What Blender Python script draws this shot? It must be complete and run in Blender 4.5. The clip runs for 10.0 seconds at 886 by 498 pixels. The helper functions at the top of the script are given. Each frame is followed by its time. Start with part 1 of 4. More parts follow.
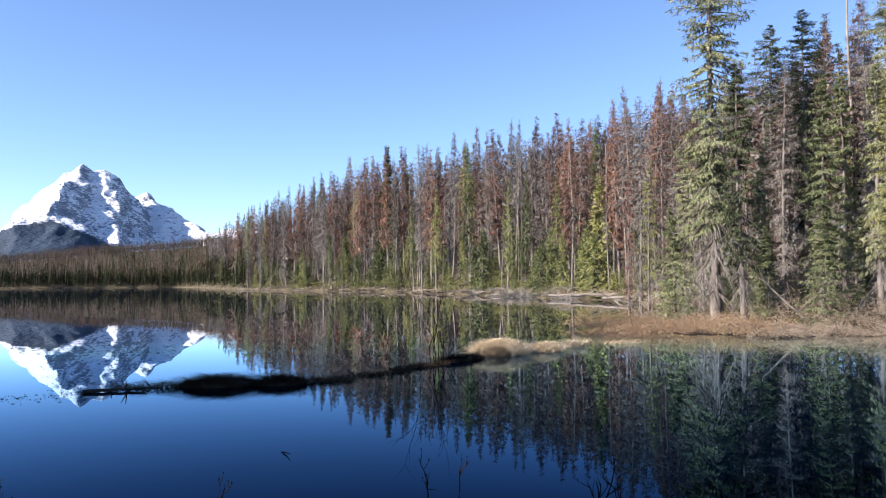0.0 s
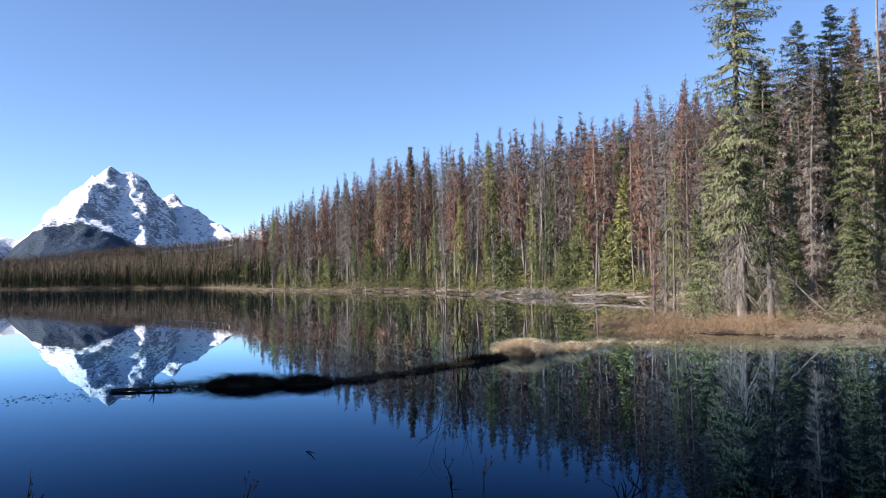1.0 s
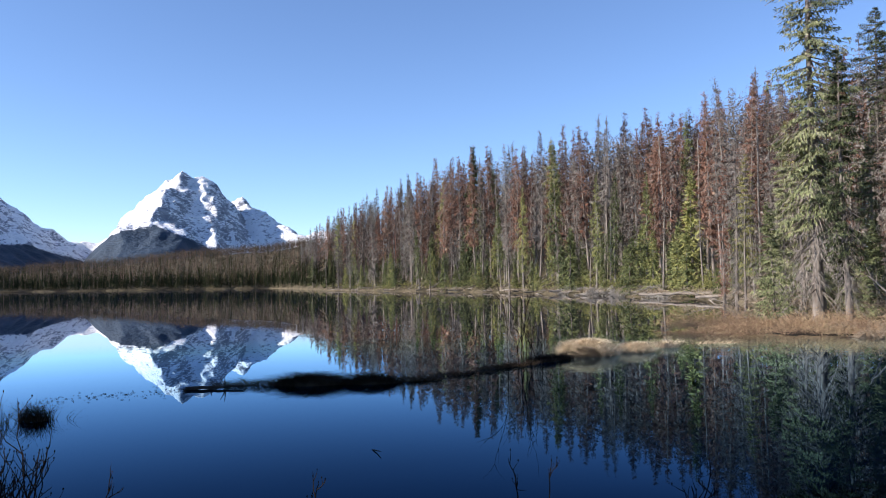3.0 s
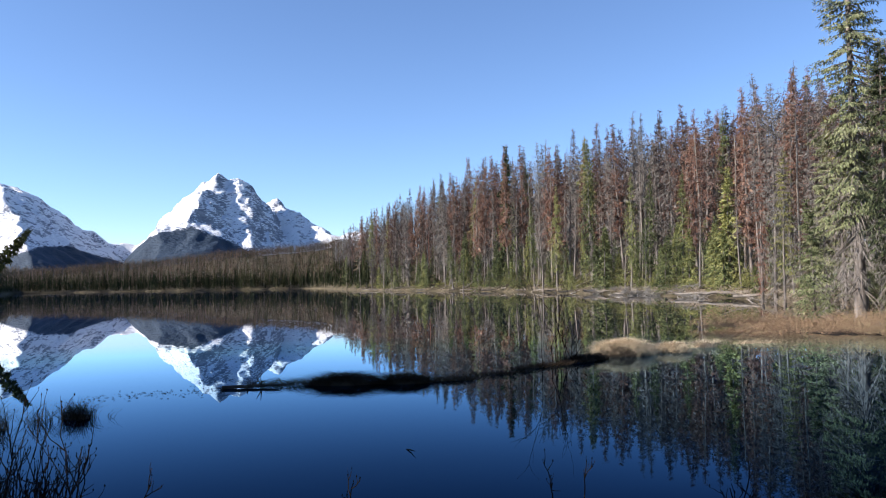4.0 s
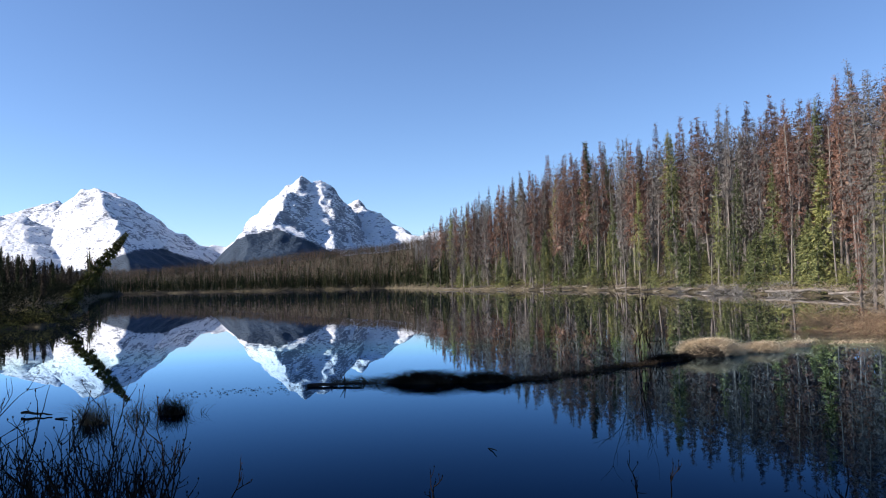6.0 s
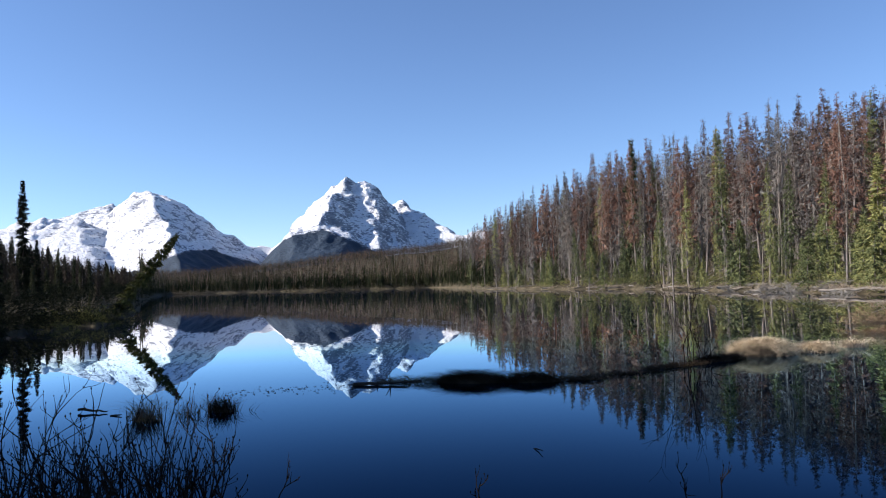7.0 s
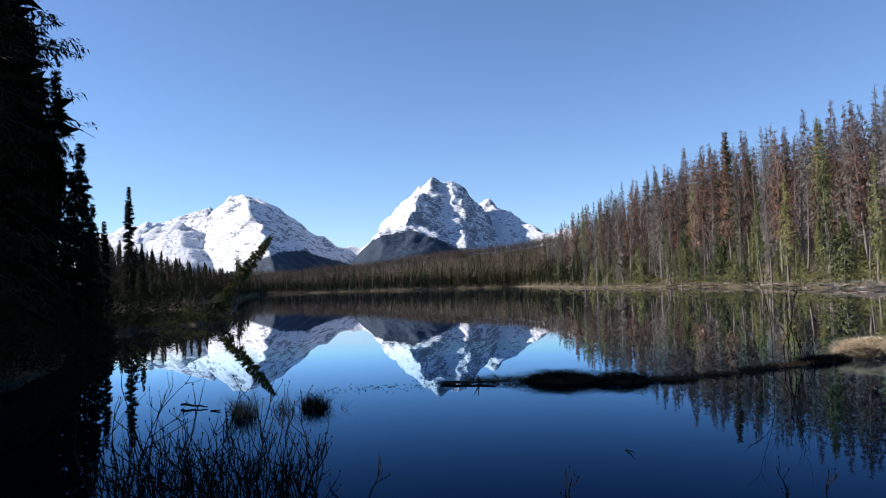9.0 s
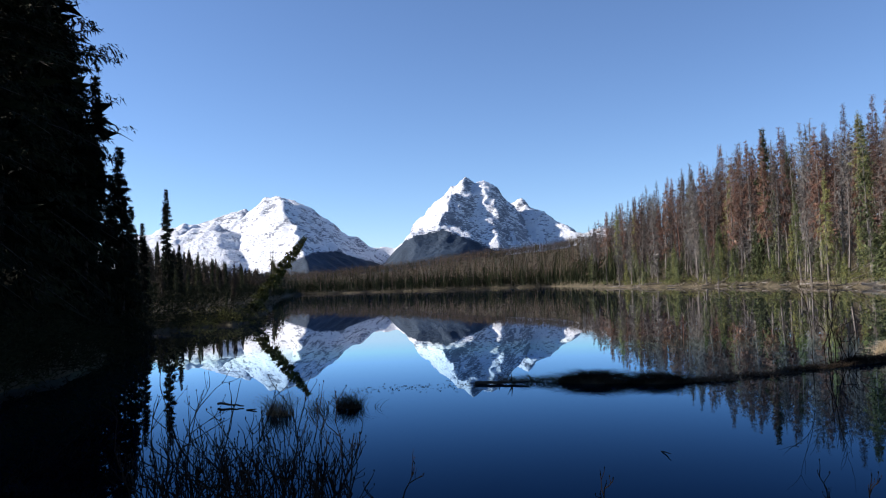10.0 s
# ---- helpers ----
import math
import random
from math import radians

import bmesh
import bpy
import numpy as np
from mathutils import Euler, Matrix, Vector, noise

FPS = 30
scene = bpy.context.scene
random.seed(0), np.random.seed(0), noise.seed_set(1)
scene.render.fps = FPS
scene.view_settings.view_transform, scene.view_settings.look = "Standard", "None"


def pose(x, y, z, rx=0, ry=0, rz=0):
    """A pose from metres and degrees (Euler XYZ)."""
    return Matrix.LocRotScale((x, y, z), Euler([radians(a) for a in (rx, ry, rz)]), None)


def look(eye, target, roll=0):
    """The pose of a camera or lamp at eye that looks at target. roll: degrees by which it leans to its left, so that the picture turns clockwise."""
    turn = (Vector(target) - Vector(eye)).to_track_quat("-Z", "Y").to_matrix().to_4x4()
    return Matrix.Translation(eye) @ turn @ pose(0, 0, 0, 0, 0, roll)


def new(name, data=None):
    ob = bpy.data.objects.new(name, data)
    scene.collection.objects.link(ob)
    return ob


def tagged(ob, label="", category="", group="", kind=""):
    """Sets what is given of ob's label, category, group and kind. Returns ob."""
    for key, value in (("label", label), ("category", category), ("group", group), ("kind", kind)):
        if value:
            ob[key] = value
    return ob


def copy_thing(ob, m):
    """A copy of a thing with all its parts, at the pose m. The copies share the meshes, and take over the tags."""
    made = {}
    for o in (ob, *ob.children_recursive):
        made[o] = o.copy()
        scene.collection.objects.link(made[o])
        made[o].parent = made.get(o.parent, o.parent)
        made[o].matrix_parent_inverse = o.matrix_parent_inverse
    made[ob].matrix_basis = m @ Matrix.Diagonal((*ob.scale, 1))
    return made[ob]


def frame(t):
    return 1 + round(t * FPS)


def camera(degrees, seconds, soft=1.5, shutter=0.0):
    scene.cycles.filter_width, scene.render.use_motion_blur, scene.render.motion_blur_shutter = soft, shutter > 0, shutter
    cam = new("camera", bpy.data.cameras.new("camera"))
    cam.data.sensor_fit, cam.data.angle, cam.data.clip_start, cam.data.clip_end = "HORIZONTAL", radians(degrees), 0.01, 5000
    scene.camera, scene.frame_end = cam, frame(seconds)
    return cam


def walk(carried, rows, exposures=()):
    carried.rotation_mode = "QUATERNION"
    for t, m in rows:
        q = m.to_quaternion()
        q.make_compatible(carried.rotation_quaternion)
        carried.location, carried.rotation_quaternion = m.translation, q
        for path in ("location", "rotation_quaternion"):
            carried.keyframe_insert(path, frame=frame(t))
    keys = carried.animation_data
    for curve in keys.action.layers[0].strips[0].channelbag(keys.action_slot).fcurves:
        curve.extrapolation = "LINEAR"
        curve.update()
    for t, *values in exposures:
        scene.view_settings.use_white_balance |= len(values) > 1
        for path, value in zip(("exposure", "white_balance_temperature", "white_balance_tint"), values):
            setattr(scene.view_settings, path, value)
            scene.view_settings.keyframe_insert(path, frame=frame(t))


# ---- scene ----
# The camera pans on a tripod at the water's edge; the water lies at z = 0.
EYE = 1.7
cam = camera(60.1, 10.0, soft=1.1)
# seconds, yaw to the left, pitch up, roll
PAN = [
    (0.0, -0.00, 2.41, -0.51),
    (0.5, 0.79, 2.42, -0.56),
    (1.0, 1.75, 2.43, -0.62),
    (1.5, 2.86, 2.45, -0.69),
    (2.0, 4.03, 2.46, -0.76),
    (2.5, 5.27, 2.47, -0.83),
    (4.0, 8.96, 2.51, -1.08),
    (4.5, 10.34, 2.52, -1.17),
    (5.0, 11.79, 2.54, -1.25),
    (5.5, 13.32, 2.55, -1.34),
    (7.0, 18.22, 2.62, -1.60),
    (7.5, 19.90, 2.64, -1.68),
    (8.0, 21.54, 2.67, -1.76),
    (8.5, 23.14, 2.71, -1.84),
    (9.0, 24.71, 2.74, -1.91),
    (9.5, 26.14, 2.78, -1.98),
    (10.0, 27.16, 2.83, -2.04),
]


def aim(yaw, pitch, roll):
    a, e = radians(yaw), radians(pitch)
    d = Vector((-math.sin(a) * math.cos(e), math.cos(a) * math.cos(e), math.sin(e)))
    eye = Vector((0, 0, EYE))
    return look(eye, eye + d, roll)


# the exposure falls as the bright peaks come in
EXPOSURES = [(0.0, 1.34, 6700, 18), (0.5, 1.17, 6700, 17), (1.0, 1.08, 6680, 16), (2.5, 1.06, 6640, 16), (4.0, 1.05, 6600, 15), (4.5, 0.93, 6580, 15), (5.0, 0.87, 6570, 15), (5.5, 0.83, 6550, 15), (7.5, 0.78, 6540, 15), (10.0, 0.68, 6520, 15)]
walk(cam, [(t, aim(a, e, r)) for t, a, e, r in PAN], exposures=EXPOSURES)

# ---- light: low sun from the left, a little behind the camera ----
SUN_AZ, SUN_EL = 112.0, 27.0
world = bpy.data.worlds.new("sky")
scene.world = world
world.use_nodes = True
wt = world.node_tree
sky = wt.nodes.new("ShaderNodeTexSky")
sky.sky_type = "NISHITA"
sky.sun_disc = False
sky.sun_elevation = radians(SUN_EL)
sky.sun_rotation = radians(-SUN_AZ)
sky.altitude, sky.air_density, sky.dust_density, sky.ozone_density = 2000, 1.0, 0.05, 5.0
wt.links.new(sky.outputs[0], wt.nodes["Background"].inputs[0])
wt.nodes["Background"].inputs[1].default_value = 0.108
sun = new("sun", bpy.data.lights.new("sun", "SUN"))
sun.data.energy, sun.data.angle, sun.data.color = 4.7, radians(0.53), (1.0, 0.95, 0.87)
to_sun = Vector((-math.sin(radians(SUN_AZ)) * math.cos(radians(SUN_EL)), math.cos(radians(SUN_AZ)) * math.cos(radians(SUN_EL)), math.sin(radians(SUN_EL))))
sun.matrix_world = look(to_sun * 300, (0, 0, 0))


# ---- materials ----
def material(name, rough=0.8, spec=0.2):
    m = bpy.data.materials.new(name)
    m.use_nodes = True
    nt = m.node_tree
    b = nt.nodes["Principled BSDF"]
    b.inputs["Roughness"].default_value = rough
    b.inputs["Specular IOR Level"].default_value = spec
    return m, nt, b


def ramp(nt, source, stops):
    r = nt.nodes.new("ShaderNodeValToRGB")
    while len(r.color_ramp.elements) < len(stops):
        r.color_ramp.elements.new(0.5)
    for e, (p, c) in zip(r.color_ramp.elements, stops):
        e.position, e.color = p, (*c, 1)
    nt.links.new(source, r.inputs[0])
    return r.outputs[0]


def noise_node(nt, scale, detail=4, coords="Object", stretch=(1, 1, 1)):
    c = nt.nodes.new("ShaderNodeTexCoord")
    mp = nt.nodes.new("ShaderNodeMapping")
    mp.inputs["Scale"].default_value = stretch
    n = nt.nodes.new("ShaderNodeTexNoise")
    n.inputs["Scale"].default_value, n.inputs["Detail"].default_value = scale, detail
    nt.links.new(c.outputs[coords], mp.inputs[0])
    nt.links.new(mp.outputs[0], n.inputs["Vector"])
    return n.outputs["Fac"]


def mix(nt, kind, fac, a, b):
    n = nt.nodes.new("ShaderNodeMix")
    n.data_type, n.blend_type = "RGBA", kind
    for socket, v in ((n.inputs[0], fac), (n.inputs[6], a), (n.inputs[7], b)):
        if isinstance(v, (int, float)):
            socket.default_value = v
        elif isinstance(v, tuple):
            socket.default_value = (*v, 1)
        else:
            nt.links.new(v, socket)
    return n.outputs[2]


def foliage(name, stops, patch=0.35, rough=0.8, spec=0.06):
    """Needles or blades: each clump has its own shade, and each plant its own cast."""
    m, nt, b = material(name, rough, spec)
    g = nt.nodes.new("ShaderNodeNewGeometry")
    o = nt.nodes.new("ShaderNodeObjectInfo")
    big = noise_node(nt, patch, 2)
    add = nt.nodes.new("ShaderNodeMath")
    add.operation = "MULTIPLY_ADD"
    nt.links.new(g.outputs["Random Per Island"], add.inputs[0])
    add.inputs[1].default_value = 0.44
    sub = nt.nodes.new("ShaderNodeMath")
    sub.operation = "MULTIPLY_ADD"
    nt.links.new(o.outputs["Random"], sub.inputs[0])
    sub.inputs[1].default_value, sub.inputs[2].default_value = 0.56, -0.25
    sub2 = nt.nodes.new("ShaderNodeMath")
    nt.links.new(sub.outputs[0], sub2.inputs[0])
    half = nt.nodes.new("ShaderNodeMath")
    half.operation = "MULTIPLY"
    half.inputs[1].default_value = 0.6
    nt.links.new(big, half.inputs[0])
    nt.links.new(half.outputs[0], sub2.inputs[1])
    nt.links.new(sub2.outputs[0], add.inputs[2])
    nt.links.new(ramp(nt, add.outputs[0], stops), b.inputs["Base Color"])
    return m


def surface(name, stops, scale, rough=0.85, bump=0.3, stretch=(1, 1, 1), spec=0.2, fine=None):
    m, nt, b = material(name, rough, spec)
    n = noise_node(nt, scale, 6, stretch=stretch)
    col = ramp(nt, n, stops)
    f = noise_node(nt, fine or scale * 7, 5, stretch=stretch)
    col = mix(nt, "MULTIPLY", 0.5, col, ramp(nt, f, [(0.3, (0.45, 0.45, 0.45)), (0.7, (1, 1, 1))]))
    nt.links.new(col, b.inputs["Base Color"])
    bp = nt.nodes.new("ShaderNodeBump")
    bp.inputs["Strength"].default_value = bump
    nt.links.new(f, bp.inputs["Height"])
    nt.links.new(bp.outputs[0], b.inputs["Normal"])
    return m


M_GREEN = foliage("spruce_needles", [(0.12, (0.014, 0.02, 0.01)), (0.45, (0.105, 0.125, 0.06)), (0.7, (0.2, 0.213, 0.088)), (1.0, (0.37, 0.355, 0.125))])
M_OLIVE = foliage("yellowing_needles", [(0.1, (0.06, 0.066, 0.024)), (0.5, (0.18, 0.182, 0.068)), (1.0, (0.34, 0.31, 0.12))])
M_RUST = foliage("rust_needles", [(0.12, (0.034, 0.025, 0.023)), (0.34, (0.125, 0.093, 0.08)), (0.47, (0.165, 0.088, 0.064)), (0.75, (0.22, 0.117, 0.082)), (1.0, (0.28, 0.19, 0.14))])
M_GREY = foliage("bare_grey_twigs", [(0.12, (0.036, 0.031, 0.028)), (0.5, (0.145, 0.13, 0.115)), (0.9, (0.25, 0.228, 0.205)), (1.0, (0.29, 0.22, 0.17))])
M_LICHEN = foliage("lichened_spruce_needles", [(0.12, (0.018, 0.024, 0.014)), (0.43, (0.11, 0.13, 0.064)), (0.7, (0.2, 0.216, 0.105)), (1.0, (0.37, 0.365, 0.23))])
# brown needles, darkened further: shade of the backlit bank is in the colour
M_BANK = foliage("bank_needles_darkened_for_shade", [(0.15, (0.011, 0.011, 0.007)), (0.5, (0.036, 0.03, 0.02)), (1.0, (0.085, 0.06, 0.044))], patch=0.2)
M_LEAN = foliage("leaning_spruce_needles", [(0.1, (0.03, 0.032, 0.011)), (0.5, (0.09, 0.092, 0.028)), (1.0, (0.21, 0.195, 0.055))])
# near black: the deep shade of the bank is put into this needle colour
M_DARK = foliage("bank_needles_painted_shade", [(0.1, (0.003, 0.004, 0.003)), (0.5, (0.007, 0.01, 0.005)), (1.0, (0.02, 0.022, 0.009))])
M_FAR = foliage("far_wood_needles", [(0.15, (0.04, 0.036, 0.023)), (0.4, (0.1, 0.074, 0.053)), (0.7, (0.165, 0.11, 0.083)), (1.0, (0.24, 0.14, 0.1))], patch=0.02)
M_FARGREEN = foliage("far_spruce_needles", [(0.15, (0.014, 0.019, 0.009)), (0.5, (0.034, 0.04, 0.018)), (1.0, (0.085, 0.082, 0.036))], patch=0.02)
M_BARK = surface("grey_bark", [(0.3, (0.11, 0.09, 0.075)), (0.7, (0.3, 0.265, 0.235))], 1.2, stretch=(3, 3, 0.6), bump=0.6)
M_WOOD = surface("bleached_wood", [(0.3, (0.17, 0.145, 0.12)), (0.7, (0.35, 0.31, 0.265))], 2.0, bump=0.5)
# wet logs, and bank spruce bark with its shade put into the colour
M_WET_SHADE_WOOD = surface("wet_wood_and_shaded_bark", [(0.3, (0.02, 0.017, 0.014)), (0.7, (0.06, 0.048, 0.038))], 6.0, bump=0.4)
M_STRAW = foliage("dry_sedge", [(0.1, (0.32, 0.23, 0.14)), (0.5, (0.6, 0.48, 0.32)), (1.0, (0.8, 0.69, 0.5))], patch=2.0)
# dark copy of the sedge, with the shade over the water put into it
M_SEDGE = foliage("wet_sedge_darkened_for_shade", [(0.1, (0.007, 0.005, 0.004)), (0.5, (0.02, 0.015, 0.01)), (1.0, (0.06, 0.042, 0.025))], patch=1.0)
M_REED = foliage("brown_reed", [(0.1, (0.04, 0.025, 0.014)), (0.6, (0.14, 0.085, 0.045)), (1.0, (0.28, 0.18, 0.09))], patch=2.0)
M_SHRUB = foliage("autumn_shrub_leaves", [(0.1, (0.1, 0.062, 0.04)), (0.35, (0.25, 0.16, 0.105)), (0.6, (0.33, 0.25, 0.15)), (0.85, (0.4, 0.34, 0.17)), (1.0, (0.34, 0.35, 0.12))], patch=0.9)
# twig colour taken near black to hold the foreground's shade
M_TWIG = foliage("bare_twigs_shade_darkened", [(0.1, (0.006, 0.0045, 0.004)), (1.0, (0.026, 0.018, 0.013))], patch=2.0)
M_GREYSHRUB = foliage("grey_brush", [(0.1, (0.11, 0.085, 0.06)), (0.5, (0.25, 0.2, 0.15)), (1.0, (0.42, 0.35, 0.26))], patch=1.0)
M_BRUSH = foliage("grey_willow_brush", [(0.1, (0.06, 0.052, 0.046)), (0.5, (0.16, 0.145, 0.13)), (1.0, (0.3, 0.28, 0.25))], patch=1.0)
M_MUD = surface("peat_mud", [(0.3, (0.012, 0.009, 0.006)), (0.7, (0.045, 0.033, 0.02))], 2.5, bump=0.5)

# water: still and dark; the gloss falls off with the angle as through a polarised lens
M_WATER = bpy.data.materials.new("lake_water")
M_WATER.use_nodes = True
nt = M_WATER.node_tree
nt.nodes.remove(nt.nodes["Principled BSDF"])
deep = nt.nodes.new("ShaderNodeBsdfDiffuse")
deep.inputs["Color"].default_value = (0.0001, 0.0008, 0.003, 1)
shine = nt.nodes.new("ShaderNodeBsdfGlossy")
shine.inputs["Roughness"].default_value = 0.006
fres = nt.nodes.new("ShaderNodeFresnel")
fres.inputs["IOR"].default_value = 1.333
tint = nt.nodes.new("ShaderNodeCombineColor")
for channel, p in (("Red", 3.25), ("Green", 2.7), ("Blue", 2.34)):
    power = nt.nodes.new("ShaderNodeMath")
    power.operation = "POWER"
    power.inputs[1].default_value = p
    nt.links.new(fres.outputs[0], power.inputs[0])
    gain = nt.nodes.new("ShaderNodeMath")
    gain.operation = "MULTIPLY"
    gain.use_clamp = True
    gain.inputs[1].default_value = 3.9
    nt.links.new(power.outputs[0], gain.inputs[0])
    dull = nt.nodes.new("ShaderNodeMath")
    dull.operation = "MULTIPLY"
    dull.inputs[1].default_value = 0.86
    nt.links.new(gain.outputs[0], dull.inputs[0])
    nt.links.new(dull.outputs[0], tint.inputs[channel])
nt.links.new(tint.outputs[0], shine.inputs["Color"])
both = nt.nodes.new("ShaderNodeAddShader")
nt.links.new(deep.outputs[0], both.inputs[0])
nt.links.new(shine.outputs[0], both.inputs[1])
nt.links.new(both.outputs[0], nt.nodes["Material Output"].inputs[0])
bp = nt.nodes.new("ShaderNodeBump")
bp.inputs["Strength"].default_value, bp.inputs["Distance"].default_value = 0.012, 0.008
nt.links.new(noise_node(nt, 2.2, 2), bp.inputs["Height"])
nt.links.new(bp.outputs[0], shine.inputs["Normal"])

# ground: forest litter with a pale strip of silt and dry grass along the waterline
M_GROUND, nt, b = material("forest_floor", 0.95, 0.1)
at = nt.nodes.new("ShaderNodeAttribute")
at.attribute_name = "shore"
litter = ramp(nt, noise_node(nt, 0.35, 8), [(0.3, (0.025, 0.022, 0.013)), (0.5, (0.06, 0.05, 0.03)), (0.7, (0.12, 0.1, 0.06))])
silt = ramp(nt, noise_node(nt, 0.8, 8), [(0.3, (0.10, 0.08, 0.055)), (0.5, (0.25, 0.2, 0.14)), (0.7, (0.44, 0.38, 0.3))])
nt.links.new(mix(nt, "MIX", at.outputs["Fac"], litter, silt), b.inputs["Base Color"])
bp = nt.nodes.new("ShaderNodeBump")
bp.inputs["Strength"].default_value = 0.6
nt.links.new(noise_node(nt, 3.0, 6), bp.inputs["Height"])
nt.links.new(bp.outputs[0], b.inputs["Normal"])

# mountains: snow, rock and dark forest by what covers each spot
M_MOUNT, nt, b = material("snow_and_hazed_rock", 0.7, 0.2)
sn = nt.nodes.new("ShaderNodeAttribute")
sn.attribute_name = "snow"
fo = nt.nodes.new("ShaderNodeAttribute")
fo.attribute_name = "forest"
# blue of the distance haze is put into the rock and forest colours
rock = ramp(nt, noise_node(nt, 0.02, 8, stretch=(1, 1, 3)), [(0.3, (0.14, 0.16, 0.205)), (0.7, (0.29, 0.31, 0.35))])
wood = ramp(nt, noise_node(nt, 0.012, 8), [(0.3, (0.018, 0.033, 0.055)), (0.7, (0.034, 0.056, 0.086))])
add = nt.nodes.new("ShaderNodeMath")
nt.links.new(sn.outputs["Fac"], add.inputs[0])
fine = nt.nodes.new("ShaderNodeMath")
fine.operation = "MULTIPLY_ADD"
coarse, small = noise_node(nt, 0.03, 5, stretch=(1, 1, 1.5)), noise_node(nt, 0.08, 8, stretch=(0.7, 0.7, 2.6))
half = nt.nodes.new("ShaderNodeMath")
half.operation = "MULTIPLY_ADD"
half.inputs[1].default_value = 0.75
nt.links.new(small, half.inputs[0])
part_ = nt.nodes.new("ShaderNodeMath")
part_.operation = "MULTIPLY"
part_.inputs[1].default_value = 0.45
nt.links.new(coarse, part_.inputs[0])
nt.links.new(part_.outputs[0], half.inputs[2])
nt.links.new(half.outputs[0], fine.inputs[0])
fine.inputs[1].default_value, fine.inputs[2].default_value = 3.2, -1.92
nt.links.new(fine.outputs[0], add.inputs[1])
snowy = mix(nt, "MIX", ramp(nt, add.outputs[0], [(0.45, (0, 0, 0)), (0.57, (1, 1, 1))]), rock, (0.72, 0.74, 0.77))
add2 = nt.nodes.new("ShaderNodeMath")
nt.links.new(fo.outputs["Fac"], add2.inputs[0])
edge = nt.nodes.new("ShaderNodeMath")
edge.operation = "MULTIPLY"
edge.inputs[1].default_value = 0.35
nt.links.new(fine.outputs[0], edge.inputs[0])
nt.links.new(edge.outputs[0], add2.inputs[1])
bp = nt.nodes.new("ShaderNodeBump")
bp.invert = True
bp.inputs["Strength"].default_value, bp.inputs["Distance"].default_value = 0.8, 15.0
nt.links.new(small, bp.inputs["Height"])
nt.links.new(bp.outputs[0], b.inputs["Normal"])
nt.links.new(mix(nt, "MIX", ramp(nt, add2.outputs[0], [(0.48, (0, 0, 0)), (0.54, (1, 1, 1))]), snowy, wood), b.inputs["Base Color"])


# ---- mesh helpers ----
def mesh_of(name, verts, faces, mat, smooth=False):
    """A mesh from an array of places and an array of triangles or quads."""
    verts, faces = np.asarray(verts, dtype=np.float32), np.asarray(faces, dtype=np.int32)
    k = faces.shape[1]
    me = bpy.data.meshes.new(name)
    me.vertices.add(len(verts))
    me.vertices.foreach_set("co", verts.ravel())
    me.loops.add(faces.size)
    me.loops.foreach_set("vertex_index", faces.ravel())
    me.polygons.add(len(faces))
    me.polygons.foreach_set("loop_start", np.arange(0, faces.size, k, dtype=np.int32))
    me.polygons.foreach_set("use_smooth", np.full(len(faces), smooth))
    me.update(calc_edges=True)
    me.materials.append(mat)
    return me


def child(name, me, parent, label=""):
    ob = new(name, me)
    ob.parent = parent
    return tagged(ob, label) if label else ob


def unit(v):
    return v / np.maximum(np.linalg.norm(v, axis=1, keepdims=True), 1e-9)


def sprays(p, d, length, width, rng):
    """Small four-cornered clumps of needles at places p along ways d, each turned by chance."""
    n = len(p)
    d = unit(d)
    side = unit(np.cross(d, rng.normal(size=(n, 3)) + np.array([0, 0, 0.6])))
    l, w = np.asarray(length).reshape(-1, 1), np.asarray(width).reshape(-1, 1)
    mid = p + d * l * 0.45
    sag = np.array([0, 0, -1.0]) * l * 0.18
    v = np.stack([p, mid + side * w, mid - side * w, p + d * l + sag], 1).reshape(-1, 3)
    i = np.arange(n).reshape(-1, 1) * 4
    f = np.concatenate([i + np.array([0, 1, 3]), i + np.array([0, 3, 2])], 1).reshape(-1, 3)
    return v, f


def slivers(p, d, length, width, rng, out=None):
    """Fine needle tufts: one narrow triangle each, turned loosely outwards from the stem where out is given."""
    n = len(p)
    d = unit(d)
    spin = rng.normal(size=(n, 3)) + np.array([0, 0, 0.5])
    if out is not None:
        spin = 0.55 * spin + unit(out + 1e-6)
    side = unit(np.cross(d, spin))
    l, w = np.asarray(length).reshape(-1, 1), np.asarray(width).reshape(-1, 1)
    v = np.stack([p + side * w, p - side * w, p + d * l - np.array([0, 0, 1.0]) * l * 0.15], 1).reshape(-1, 3)
    return v, np.arange(n * 3).reshape(-1, 3)


